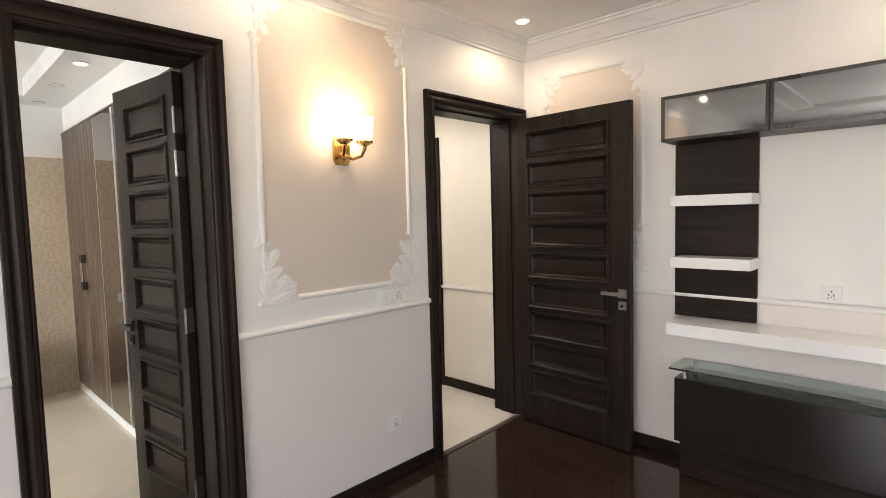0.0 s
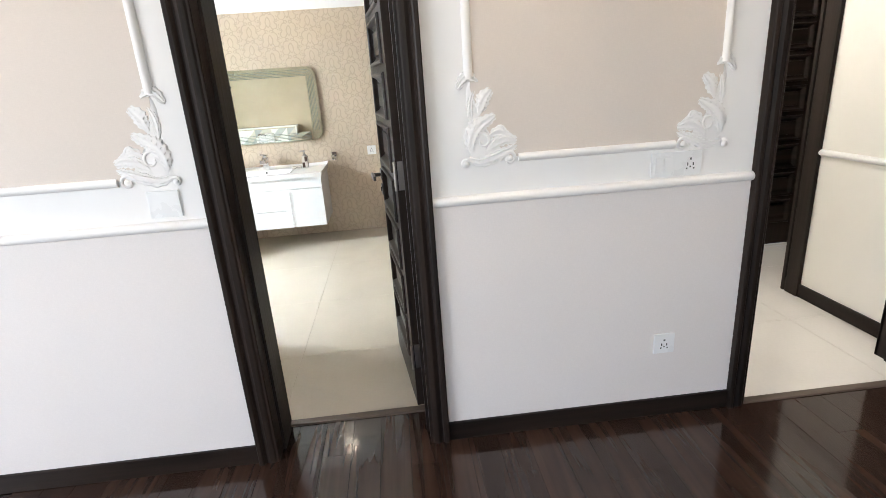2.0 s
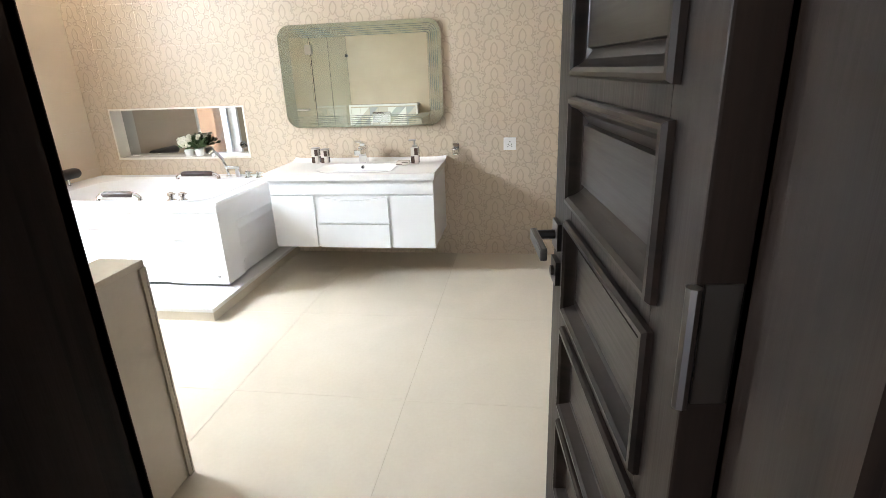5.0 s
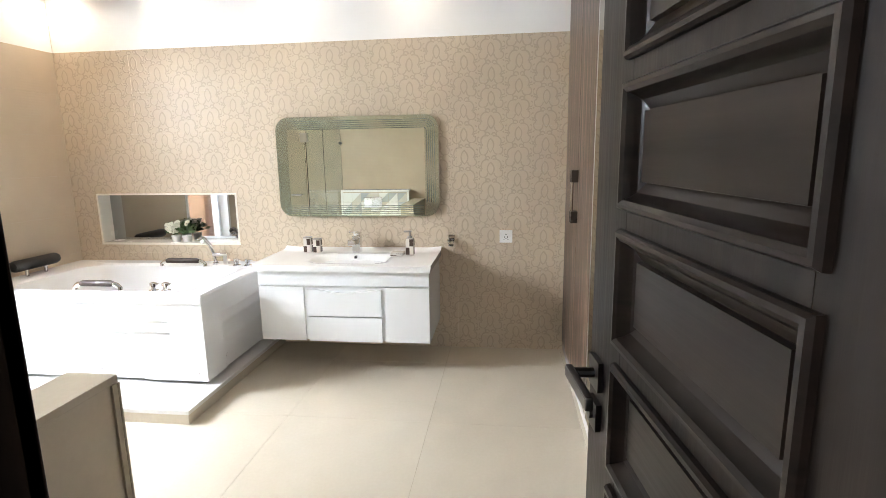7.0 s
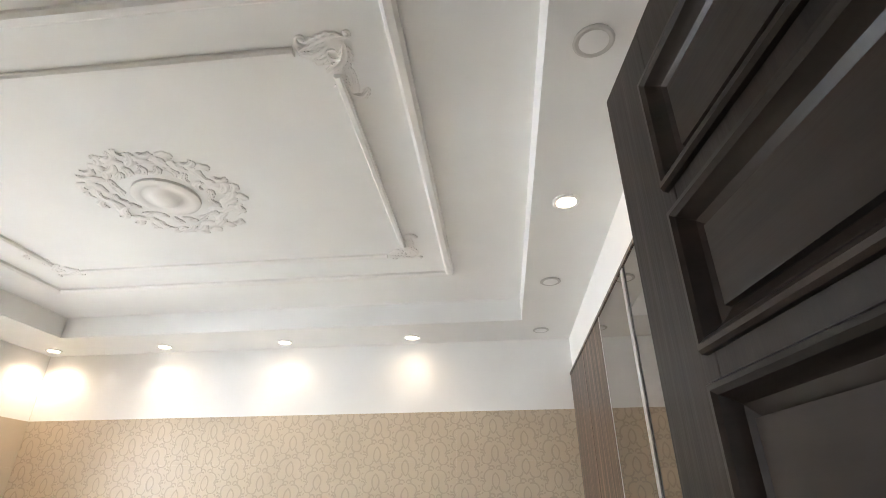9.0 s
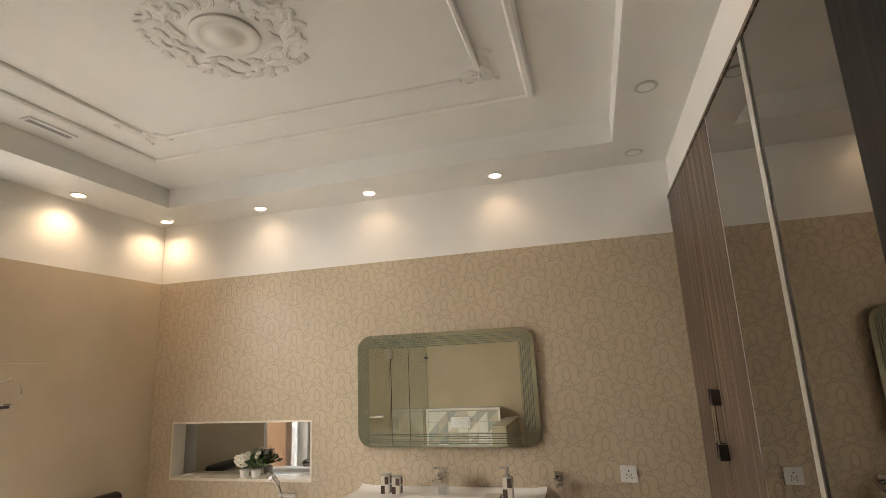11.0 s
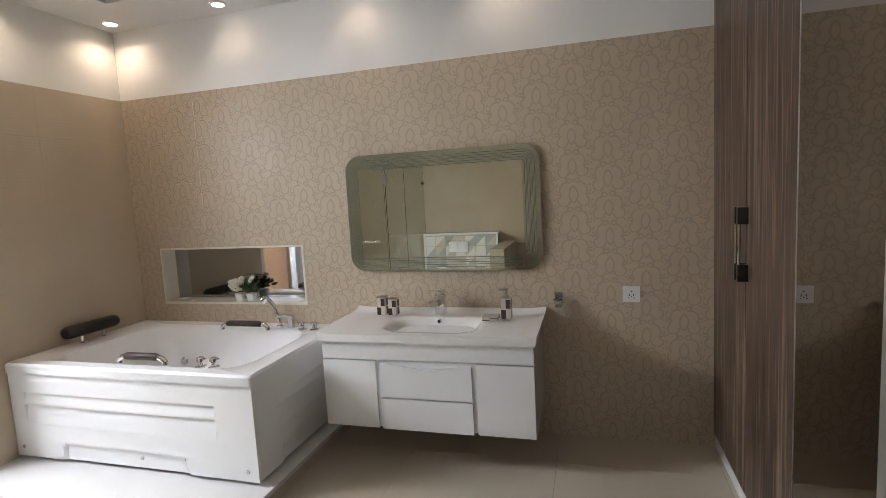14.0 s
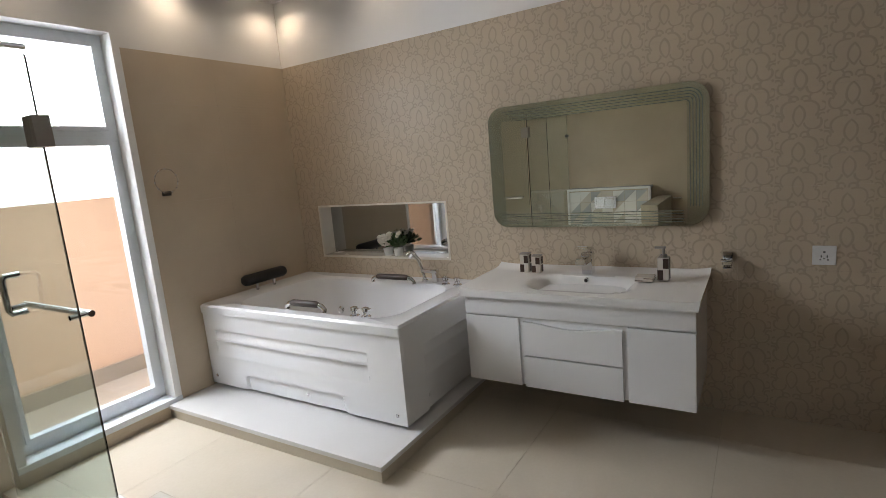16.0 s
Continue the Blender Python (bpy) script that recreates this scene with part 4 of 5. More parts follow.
def socket(name, label, at, rz, w=0.09, h=0.09, pins=5, rocker=0):
    """A wall plate; its face looks to local +x."""
    root = thing(name, label, "socket" if pins else "switch", at, rz)
    part("plate", boxes((0, 0.009, -w / 2, w / 2, -h / 2, h / 2), bevel=0.003), M_PLASTIC, root)
    off = 0 if not rocker else w / 2 - 0.045
    if pins:
        # Each hole is a dark piece on the plate, coloured like its shaded inside.
        for dy, dz, a, b in ((0, 0.016, 0.004, 0.004), (-0.011, -0.004, 0.0022, 0.006), (0.011, -0.004, 0.0022, 0.006), (-0.014, -0.02, 0.003, 0.003), (0.014, -0.02, 0.003, 0.003), (0, -0.014, 0.003, 0.003)):
            part("pin_hole", boxes((0.0085, 0.0096, off + dy - a, off + dy + a, dz - b, dz + b)), M_SHADOWHOLE, root)
    for k in range(rocker):
        c = -w / 2 + 0.03 + k * 0.036
        part("rocker", boxes((0.009, 0.013, c - 0.016, c + 0.016, -0.03, 0.03), bevel=0.002), M_PLASTIC, root)
    return root


socket("wall_socket", "white square wall socket on the vine tiles", (BX, 0.934, 0.838), 0)
socket("wall_socket", "white square wall socket on grey wallpaper", (WB + 0.004, 2.236, 0.355), 0)
socket("wall_socket", "white square wall socket above the white shelf", (-0.28, NY, 1.116), -90)
socket("switch_plate", "wide white switch plate with a socket", (WB, 2.235, 1.118), 0, 0.20, 0.092, 5, 2)
socket("switch_plate", "white switch plate under the plaster ornament", (WB, 0.352, 1.128), 0, 0.11, 0.095, 0, 0)

hold = thing("tumbler_holder", "small chrome and glass holder on the tiled wall", "holder", (BX, 0.545, 0.815))
part("bracket", boxes((0, 0.012, -0.022, 0.022, -0.005, 0.035), bevel=0.003), M_CHROME, hold)
part("cup", lathe(bmesh.new(), [(0.02, -0.035), (0.026, 0.0), (0.027, 0.005), (0.024, 0.005), (0.018, -0.03)], (0.045, 0, 0), 16), M_GLASS, hold)
part("ring", tube(bmesh.new(), [(0.045 + 0.028 * math.cos(radians(a)), 0.028 * math.sin(radians(a)), -0.002) for a in range(0, 361, 24)], 0.004, 8), M_CHROME, hold)
part("base_disc", lathe(bmesh.new(), [(0.02, -0.042), (0.022, -0.035)], (0.045, 0, 0), 16), M_CHROME, hold)

ringt = thing("towel_ring", "chrome towel ring set with beads", "towel ring", (-4.75, LY, 1.365))
part("mount", boxes((-0.022, 0.022, 0, 0.03, -0.015, 0.012), bevel=0.004), M_DARKMETAL, ringt)
part("ring", tube(bmesh.new(), [(0.072 * math.sin(radians(a)), 0.035, 0.075 - 0.072 * math.cos(radians(a))) for a in range(0, 361, 12)], 0.0022, 6), M_CHROME, ringt)
for a in range(20, 360, 32):
    part("bead", blob(bmesh.new(), (0.072 * math.sin(radians(a)), 0.035, 0.075 - 0.072 * math.cos(radians(a))), (0.007, 0.007, 0.007), 8), M_CHROME, ringt)


def wardrobe():
    root = thing("fitted_wardrobe", "tall fitted wardrobe in striped veneer with bronze mirror panels", "wardrobe", (0, 0, 0))
    y, top = 1.342, 2.415
    part("carcass", boxes((BX, WT - 0.004, y + 0.02, RY, 0.0, top)), M_DOOR, root)
    part("plinth", boxes((BX, WT - 0.004, y + 0.008, y + 0.0195, 0.0, 0.075)), M_GWHITE, root, "white gloss plinth")
    for a, b, m in ((BX + 0.004, -5.224, M_ZEBRA), (-5.220, -4.675, M_ZEBRA), (-4.6715, -4.168, M_DARKGLASS), (-4.104, -3.625, M_DARKGLASS), (-3.59, -3.05, M_ZEBRA), (-3.046, -2.50, M_ZEBRA)):
        dr = part("door", boxes((a, b, y, y + 0.0195, 0.08, top - 0.004), bevel=0.002), m, root, "bronze mirror panel" if m is M_DARKGLASS else "")
    for a, b in ((-4.6748, -4.6718), (-4.166, -4.131), (-3.623, -3.608)):
        part("chrome_strip", boxes((a, b, y - 0.002, y + 0.019, 0.08, top - 0.004), bevel=0.0006), M_STRIPMETAL, root, "upright chrome strip")
    part("dark_strip", boxes((-4.130, -4.106, y + 0.002, y + 0.019, 0.08, top - 0.004)), M_DARKMETAL, root)
    part("top_trim", boxes((BX, WT - 0.004, y - 0.004, y + 0.019, top - 0.003, top + 0.012)), M_ZEBRA, root)
    for x in (-5.245, -5.198):
        hd = part("handle", tube(bmesh.new(), [(x, y - 0.032, 1.03), (x, y - 0.032, 1.305)], 0.006, 10), M_CHROME, root, "slim chrome and black bar handle")
        for z in (1.05, 1.285):
            part("handle_post", boxes((x - 0.012, x + 0.012, y - 0.04, y, z - 0.035, z + 0.035), bevel=0.003), M_DARKMETAL, hd)


wardrobe()

# shower enclosure
sh = thing("shower_enclosure", "frameless clear glass shower enclosure with chrome fittings", "shower", (0, 0, 0))
SX, SY, SH = -3.72, -1.30, 1.86
for bx in ((SX + 0.006, -3.16, SY - 0.004, SY + 0.004), (-3.152, WT - 0.008, SY - 0.004, SY + 0.004), (SX - 0.004, SX + 0.004, LY + 0.10, SY - 0.012)):
    gp = part("glass_panel", boxes((*bx, 0.03, SH)), M_SHOWERGLASS, sh, "clear tempered glass panel")
    gp.visible_shadow = False
for z in (1.62, 0.25):
    part("glass_clamp", boxes((SX - 0.022, SX + 0.03, SY - 0.055, SY + 0.022, z - 0.05, z + 0.05), bevel=0.004), M_STEEL, sh, "steel glass clamp")
part("floor_clamp", boxes((SX - 0.02, SX + 0.03, SY - 0.03, SY + 0.02, 0.0, 0.05), bevel=0.004), M_CHROME, sh)
part("support_bar", tube(bmesh.new(), [(SX, SY, SH + 0.02), (WT - 0.008, SY, SH + 0.02)], 0.009, 10), M_CHROME, sh)
part("wall_bracket", tube(bmesh.new(), [(WT - 0.008, SY, 1.58), (WT - 0.05, SY, 1.58)], 0.02, 12), M_DARKMETAL, sh)
tb = part("towel_bar", tube(bmesh.new(), [(SX - 0.06, SY - 0.06, 0.985), (SX - 0.06, SY - 0.60, 0.985)], 0.012, 12), M_CHROME, sh, "chrome towel bar on the glass")
for y in (SY - 0.08, SY - 0.56):
    part("bar_post", tube(bmesh.new(), [(SX - 0.06, y, 0.985), (SX + 0.004, y, 0.985)], 0.010, 10), M_CHROME, tb)
part("pull_handle", tube(bmesh.new(), [(SX + 0.004, SY - 0.42, 1.13), (SX + 0.05, SY - 0.42, 1.13), (SX + 0.06, SY - 0.42, 1.115), (SX + 0.06, SY - 0.42, 1.0), (SX + 0.05, SY - 0.42, 0.985), (SX + 0.004, SY - 0.42, 0.985)], 0.011, 10), M_CHROME, sh, "bent chrome pull handle")
structure("shower_kerb", boxes((SX - 0.03, SX + 0.03, LY, SY + 0.03, -0.006, 0.03), (SX + 0.03, WT - 0.007, SY - 0.03, SY + 0.03, -0.006, 0.03), bevel=0.003), M_TILE, "low tiled kerb of the shower", "kerb")

# boxed-in cistern and half wall
cis = structure("cistern_boxing", boxes((-2.62, WT - 0.007, -1.26, -0.36, 0, 0.93)), M_TILE, "tiled cistern boxing on the door wall", "boxing")
part("cover_slab", boxes((-2.635, WT - 0.007, -1.275, -0.345, 0.9305, 0.955), bevel=0.003), M_CERAMIC, cis, "white slab")
part("side_trim", boxes((-2.632, -2.6205, -1.275, -1.25, 0, 0.93), (-2.632, -2.6205, -0.37, -0.345, 0, 0.93)), M_CERAMIC, cis)
rnd = random.Random(5)
for i in range(7):
    for j in range(5):
        ya, za = -1.248 + i * 0.125, 0.92 - (j + 1) * 0.125
        for k, tri in enumerate((((0, 0), (1, 0), (1, 1)), ((0, 0), (1, 1), (0, 1)))):
            bm = bmesh.new()
            extrude_x(bm, [(ya + 0.002 + 0.121 * a, za + 0.002 + 0.121 * b) for a, b in tri], -2.626, -2.6205)
            part("mosaic_tile", bm, rnd.choice((M_BLUEGREY, M_PATTERNW, M_CERAMIC, M_CERAMIC)), cis)
fp = part("flush_plate", boxes((-2.642, -2.627, -0.955, -0.71, 0.72, 0.86), bevel=0.003), M_CHROME, cis, "chrome flush plate")
part("button", boxes((-2.648, -2.6425, -0.93, -0.84, 0.745, 0.835), (-2.648, -2.6425, -0.825, -0.735, 0.745, 0.835), bevel=0.002), M_CHROME, fp)
half = structure("half_wall", boxes((-3.385, WT - 0.007, -0.305, -0.16, 0, 0.805)), M_TILE, "low beige tiled half wall beside the door", "wall")
part("coping", boxes((-3.39, WT - 0.007, -0.31, -0.155, 0.8055, 0.83), bevel=0.003), M_TILE, half, "beige tile coping")
part("edge_trim", boxes((-3.393, -3.3855, -0.175, -0.153, 0, 0.805), (-3.383, -3.365, -0.1595, -0.153, 0, 0.805)), M_GROUT, half)
ph = thing("paper_holder", "small chrome paper holder on the half wall's side", "holder", (WT - 0.007, -0.13, 0.80))
part("arm", tube(bmesh.new(), [(0, 0, 0), (-0.05, 0, 0), (-0.05, 0.08, 0)], 0.008, 8), M_CHROME, ph)

# ceiling fittings


def downlight(x, y, z, lit, group):
    root = thing("downlight", "round recessed ceiling downlight, lit" if lit else "round recessed ceiling downlight, off", "downlight", (x, y, z), group=group)
    part("trim_ring", lathe(bmesh.new(), [(0.036, 0.0), (0.050, 0.0), (0.052, -0.005), (0.046, -0.008), (0.036, -0.006)], (0, 0, 0), 20), M_PLASTIC if lit else M_ALUGREY, root)
    part("lens", lathe(bmesh.new(), [(0.038, -0.002), (0.037, -0.007), (0.015, -0.011)], (0, 0, 0), 18), M_LAMP if lit else M_PLASTIC, root)


for x, y in BATH_SPOTS:
    downlight(x, y, SOFFIT, True, "bathroom downlights")
for x, y in BATH_SPOTS_OFF:
    downlight(x, y, SOFFIT, False, "bathroom downlights")
for x, y in BED_SPOTS:
    downlight(x, y, BED_H, True, "bedroom downlights")


def spiral(c, r0, r1, a0, turns, n=22):
    """Points (u, v) of a scroll about c."""
    out = []
    for k in range(n + 1):
        f = k / n
        r, a = r0 + (r1 - r0) * f, a0 + turns * 2 * math.pi * f
        out.append((c[0] + r * math.cos(a), c[1] + r * math.sin(a)))
    return out


def blade(bm, rib, width, lobes, place, height=0.010, lean=1.0):
    """An acanthus leaf along a rib of (u, v) points, with lobed edges and a grooved middle; place puts (u, v, h) in space."""
    n = 8 * lobes
    pts = [Vector((*p, 0)) for p in rib]

    def at(f):
        x = f * (len(pts) - 1)
        i = min(int(x), len(pts) - 2)
        p0, p1_, p2_, p3 = pts[max(i - 1, 0)], pts[i], pts[i + 1], pts[min(i + 2, len(pts) - 1)]
        t = x - i
        return 0.5 * ((2 * p1_) + (p2_ - p0) * t + (2 * p0 - 5 * p1_ + 4 * p2_ - p3) * t * t + (3 * p1_ - p0 - 3 * p2_ + p3) * t ** 3)

    grid = []
    for k in range(n + 1):
        f = k / n
        c, d = at(f), (at(min(1, f + 0.02)) - at(max(0, f - 0.02))).normalized()
        s = Vector((-d.y, d.x, 0))
        env = width * (math.sin(math.pi * min(1, f * 0.9 + 0.1)) ** 0.7 + 0.08)
        saw = 0.91 + 0.09 * math.cos(2 * math.pi * f * lobes)
        hgt = 0.78 * height * (0.45 + 0.55 * math.sin(math.pi * f))
        row = []
        for o, h in ((-1.0, 0.0), (-0.84, 0.62), (-0.60, 0.50), (-0.36, 0.95), (-0.12, 0.72), (0.12, 0.80), (0.36, 1.0), (0.60, 0.52), (0.84, 0.66), (1.0, 0.0)):
            side = saw if abs(o) > 0.5 else 1.0
            wd = env * side * (lean if o > 0 else 1.0) * o
            row.append(bm.verts.new(place(*(c + s * wd + d * abs(o) * env * 0.9).xy, hgt * h * (0.7 + 0.3 * side))))
        grid.append(row)
    for p, q in zip(grid, grid[1:]):
        for i in range(9):
            bm.faces.new((p[i], p[i + 1], q[i + 1], q[i]))


def acanthus(flip_u, flip_v, scale=1.0):
    """A corner ornament of fronds and scrolls in (u, v), corner at the origin, arms along +u and +v; returns a mesh in y, z."""
    bm = bmesh.new()

    def place(u, v, h):
        return Vector((h * scale, u * flip_u * scale, v * flip_v * scale))

    def scroll(c, r0, r1, a0, turns, w0, w1):
        pts = spiral(c, r0, r1, a0, turns)
        n = len(pts)
        tube(bm, [place(u, v, 0.003) for u, v in pts], [(w0 + (w1 - w0) * i / n) * scale for i in range(n)], 8, 0.9)

    for c, r in (((0.034, 0.066), (0.046, 0.064)), ((0.088, 0.048), (0.080, 0.042)), ((0.028, 0.150), (0.030, 0.070)), ((0.012, 0.235), (0.024, 0.060)), ((0.085, 0.100), (0.040, 0.032)), ((0.140, 0.035), (0.036, 0.026))):
        blob(bm, place(*c, 0.0), (0.0042 * scale, r[0] * scale, r[1] * scale), 12)
    # crest leaf that bends away from the panel, and two feathers below it
    blade(bm, [(0.034, 0.286), (0.010, 0.300), (-0.016, 0.296), (-0.042, 0.266)], 0.020, 6, place, 0.014)
    blade(bm, [(0.030, 0.172), (0.040, 0.196), (0.052, 0.226), (0.078, 0.256)], 0.026, 6, place, 0.014, 1.2)
    blade(bm, [(-0.004, 0.040), (0.004, 0.090), (0.032, 0.132), (0.090, 0.168)], 0.030, 9, place, 0.016, 1.1)
    blade(bm, [(0.006, 0.145), (0.002, 0.185), (0.006, 0.225), (0.020, 0.262)], 0.015, 6, place, 0.009)
    # foot leaf and the fronds that reach along the panel's lower edge
    blade(bm, [(-0.020, 0.022), (0.028, 0.008), (0.080, 0.020), (0.128, 0.038), (0.166, 0.056)], 0.024, 8, place, 0.014, 0.9)
    blade(bm, [(0.052, 0.044), (0.086, 0.068), (0.124, 0.080), (0.166, 0.074)], 0.026, 6, place, 0.015)
    blade(bm, [(0.060, 0.088), (0.084, 0.104), (0.108, 0.106), (0.138, 0.092)], 0.022, 5, place, 0.013)
    scroll((0.042, 0.080), 0.034, 0.010, 2.4, -0.9, 0.0065, 0.004)
    scroll((0.138, 0.010), 0.027, 0.007, 2.6, -1.1, 0.0075, 0.005)
    scroll((-0.024, 0.002), 0.015, 0.005, 0.8, 1.2, 0.0062, 0.005)
    scroll((0.104, 0.116), 0.020, 0.006, -0.9, 0.8, 0.0055, 0.004)
    blob(bm, place(-0.024, 0.002, 0.004), (0.009 * scale, 0.012 * scale, 0.012 * scale), 10)
    blob(bm, place(0.104, 0.118, 0.0), (0.009 * scale, 0.020 * scale, 0.015 * scale), 12)
    blob(bm, place(0.138, 0.010, 0.003), (0.009 * scale, 0.013 * scale, 0.012 * scale), 12)
    return bm


def ornament(at, fu, fv, scale=1.0, label="white plaster acanthus corner ornament"):
    ob = part("plaster_ornament", acanthus(fu, fv, scale), M_PLASTER, None, "", 60)
    ob.location = at
    return tagged(ob, label, "ornament", "wall panel ornaments")


def wall_panel(y0, y1, z0, z1):
    """Beige wallpaper field with a plaster frame and four corner ornaments."""
    c = 0.13
    made = []
    field = [(y0 + c, z0 + 0.004), (y1 - c, z0 + 0.004), (y1 - 0.05, z0 + 0.12), (y1 - 0.004, z0 + 0.25), (y1 - 0.004, z1 - 0.22), (y1 - c, z1 - 0.004), (y0 + c, z1 - 0.004), (y0 + 0.004, z1 - 0.22), (y0 + 0.004, z0 + 0.25), (y0 + 0.05, z0 + 0.12)]
    made.append(structure("wallpaper_panel", extrude_x(bmesh.new(), field, WB + 0.0005, WB + 0.004), M_BEIGE, "beige wallpaper field in a plaster frame", "wallpaper"))
    prof = [(-0.016, 0), (-0.015, 0.006), (-0.011, 0.012), (-0.004, 0.016), (0.004, 0.016), (0.011, 0.012), (0.015, 0.006), (0.016, 0)]

    def strip(a, b):
        d = Vector((0, b[0] - a[0], b[1] - a[1])).normalized()
        s = Vector((0, -d.z, d.y))
        loops = [[Vector((WB + h, p[0], p[1])) + s * o for o, h in prof] for p in (a, b)]
        made.append(structure("panel_moulding", ring_loft(bmesh.new(), loops), M_PLASTER, "white plaster frame moulding", "trim", 60))

    strip((y0, z0 + 0.285), (y0, z1 - 0.2))
    strip((y1, z0 + 0.285), (y1, z1 - 0.2))
    strip((y0 + 0.17, z0), (y1 - 0.17, z0))
    strip((y0 + 0.14, z1), (y1 - 0.14, z1))
    for y, fu in ((y0, 1), (y1, -1)):
        made.append(ornament((WB, y, z0 - 0.012), fu, 1))
        made.append(ornament((WB, y + fu * 0.012, z1 + 0.012), fu, -1, 0.82))
    return made


wall_panel(1.455, 2.395, 1.192, 2.66)
wall_panel(-0.58, 0.385, 1.215, 2.66)

# the same panel on the TV wall, behind the open door
turned_wall = pose(0, NY, 0, 0, 0, -90) @ Matrix.Translation((-WB, 0, 0))
for ob in wall_panel(-2.02, -1.285, 1.20, 2.56):
    ob.matrix_world = turned_wall @ ob.matrix_basis

# relief along the cornice
for k in range(9):
    o = ornament((WB + 0.045, 3.52 - 0.42 * k, 2.765), -1 if k % 2 else 1, 1, 0.42, "white plaster leaf relief on the cornice")
    o.rotation_euler = (0, radians(38), 0)
for k in range(6):
    o = ornament((-2.05 + 0.42 * k, NY - 0.045, 2.765), 1 if k % 2 else -1, 1, 0.42, "white plaster leaf relief on the cornice")
    o.rotation_euler = (0, radians(38), radians(-90))
for x0, x1, y0, y1, w in ((-1.35, 2.2, -1.9, 2.75, 0.05), (-1.1, 1.95, -1.65, 2.5, 0.025)):
    flat_frame("bedroom", x0, x1, y0, y1, w, BED_H, 0.02, 0.0)

# bathroom ceiling ornaments


def ceiling_ornament(x, y, fu, fv):
    bm = acanthus(fu, fv, 0.80)
    bmesh.ops.rotate(bm, verts=bm.verts, cent=(0, 0, 0), matrix=Matrix.Rotation(radians(90), 3, "Y"))
    ob = part("ceiling_ornament", bm, M_PLASTER, None, "", 60)
    ob.location = (x, y, BATH_H)
    tagged(ob, "white plaster acanthus ornament on the ceiling", "ornament", "ceiling ornaments")


for x, fv in ((-4.745, 1), (-3.325, -1)):
    for y, fu in ((0.485, -1), (-1.485, 1)):
        ceiling_ornament(x, y, fu, fv)


def medallion(x, y, r):
    root = thing("ceiling_medallion", "round white plaster ceiling medallion with acanthus relief", "medallion", (x, y, BATH_H))
    prof = [(r * 0.42, 0), (r * 0.42, -0.012), (r * 0.36, -0.02), (r * 0.30, -0.012), (r * 0.2, -0.014), (r * 0.16, -0.026), (r * 0.06, -0.03), (0.004, -0.032)]
    part("rose", lathe(bmesh.new(), prof, (0, 0, 0), 36), M_PLASTER, root, smooth=60)
    rnd = random.Random(8)
    for ring_r, n, ln, wd in ((0.80, 26, 0.095, 0.026), (0.60, 20, 0.070, 0.019), (0.93, 26, 0.060, 0.022)):
        for k in range(n):
            a = 2 * math.pi * (k + rnd.uniform(-0.15, 0.15)) / n
            turn = a + rnd.choice((-1, 1)) * rnd.uniform(0.5, 1.5)
            e, q = Vector((math.cos(a), math.sin(a))) * r * ring_r, Vector((math.cos(turn), math.sin(turn)))
            s = Vector((-q.y, q.x))
            bend = rnd.uniform(-0.3, 0.3)
            rib = [tuple(e + q * ln * f + s * ln * bend * (1 - 4 * f * f)) for f in (-0.5, -0.17, 0.17, 0.5)]
            bm = bmesh.new()
            blade(bm, rib, wd, 3, lambda u, v, h: Vector((u, v, -h - 0.001)), 0.0105)
            part("leaf_relief", bm, M_PLASTER, root, smooth=60)


medallion(-4.05, -0.46, 0.318)
vent = thing("ceiling_vent", "small white slotted vent in the ceiling tray", "vent", (-4.40, -1.83, BATH_H), 0)
part("frame", boxes((-0.13, 0.13, -0.035, 0.035, -0.008, 0.0), bevel=0.002), M_PLASTIC, vent)
# Dark strips on the frame give the shade of the open slots.
for y in (-0.016, 0.004):
    part("slat", boxes((-0.115, 0.115, y, y + 0.009, -0.0095, -0.0082)), M_SHADOWHOLE, vent)

# ---- bedroom things ----


def sconce():
    root = thing("wall_sconce", "antique brass wall sconce with two lit glass shades", "wall lamp", (WB, 1.915, 1.94), kind="")
    part("back_plate", extrude_x(bmesh.new(), [(-0.035, -0.075), (0.035, -0.075), (0.05, -0.045), (0.05, 0.05), (0.035, 0.08), (-0.035, 0.08), (-0.05, 0.05), (-0.05, -0.045)], 0.004, 0.022), M_BRASS, root)
    for y in (-0.055, 0.075):
        arm = part("arm", tube(bmesh.new(), [(0.02, y * 0.2, -0.02), (0.06, y * 0.5, -0.045), (0.10, y * 0.9, -0.03), (0.12, y, 0.01), (0.12, y, 0.03)], [0.010, 0.009, 0.009, 0.010, 0.012], 10), M_BRASS, root)
        part("cup", lathe(bmesh.new(), [(0.014, 0.02), (0.042, 0.034), (0.045, 0.046), (0.038, 0.05)], (0.12, y, 0), 18), M_BRASS, arm)
        part("shade", lathe(bmesh.new(), [(0.030, 0.052), (0.042, 0.08), (0.046, 0.13), (0.050, 0.17), (0.046, 0.17), (0.036, 0.09)], (0.12, y, 0), 18), M_BULB, arm, "glowing frosted glass shade")


sconce()


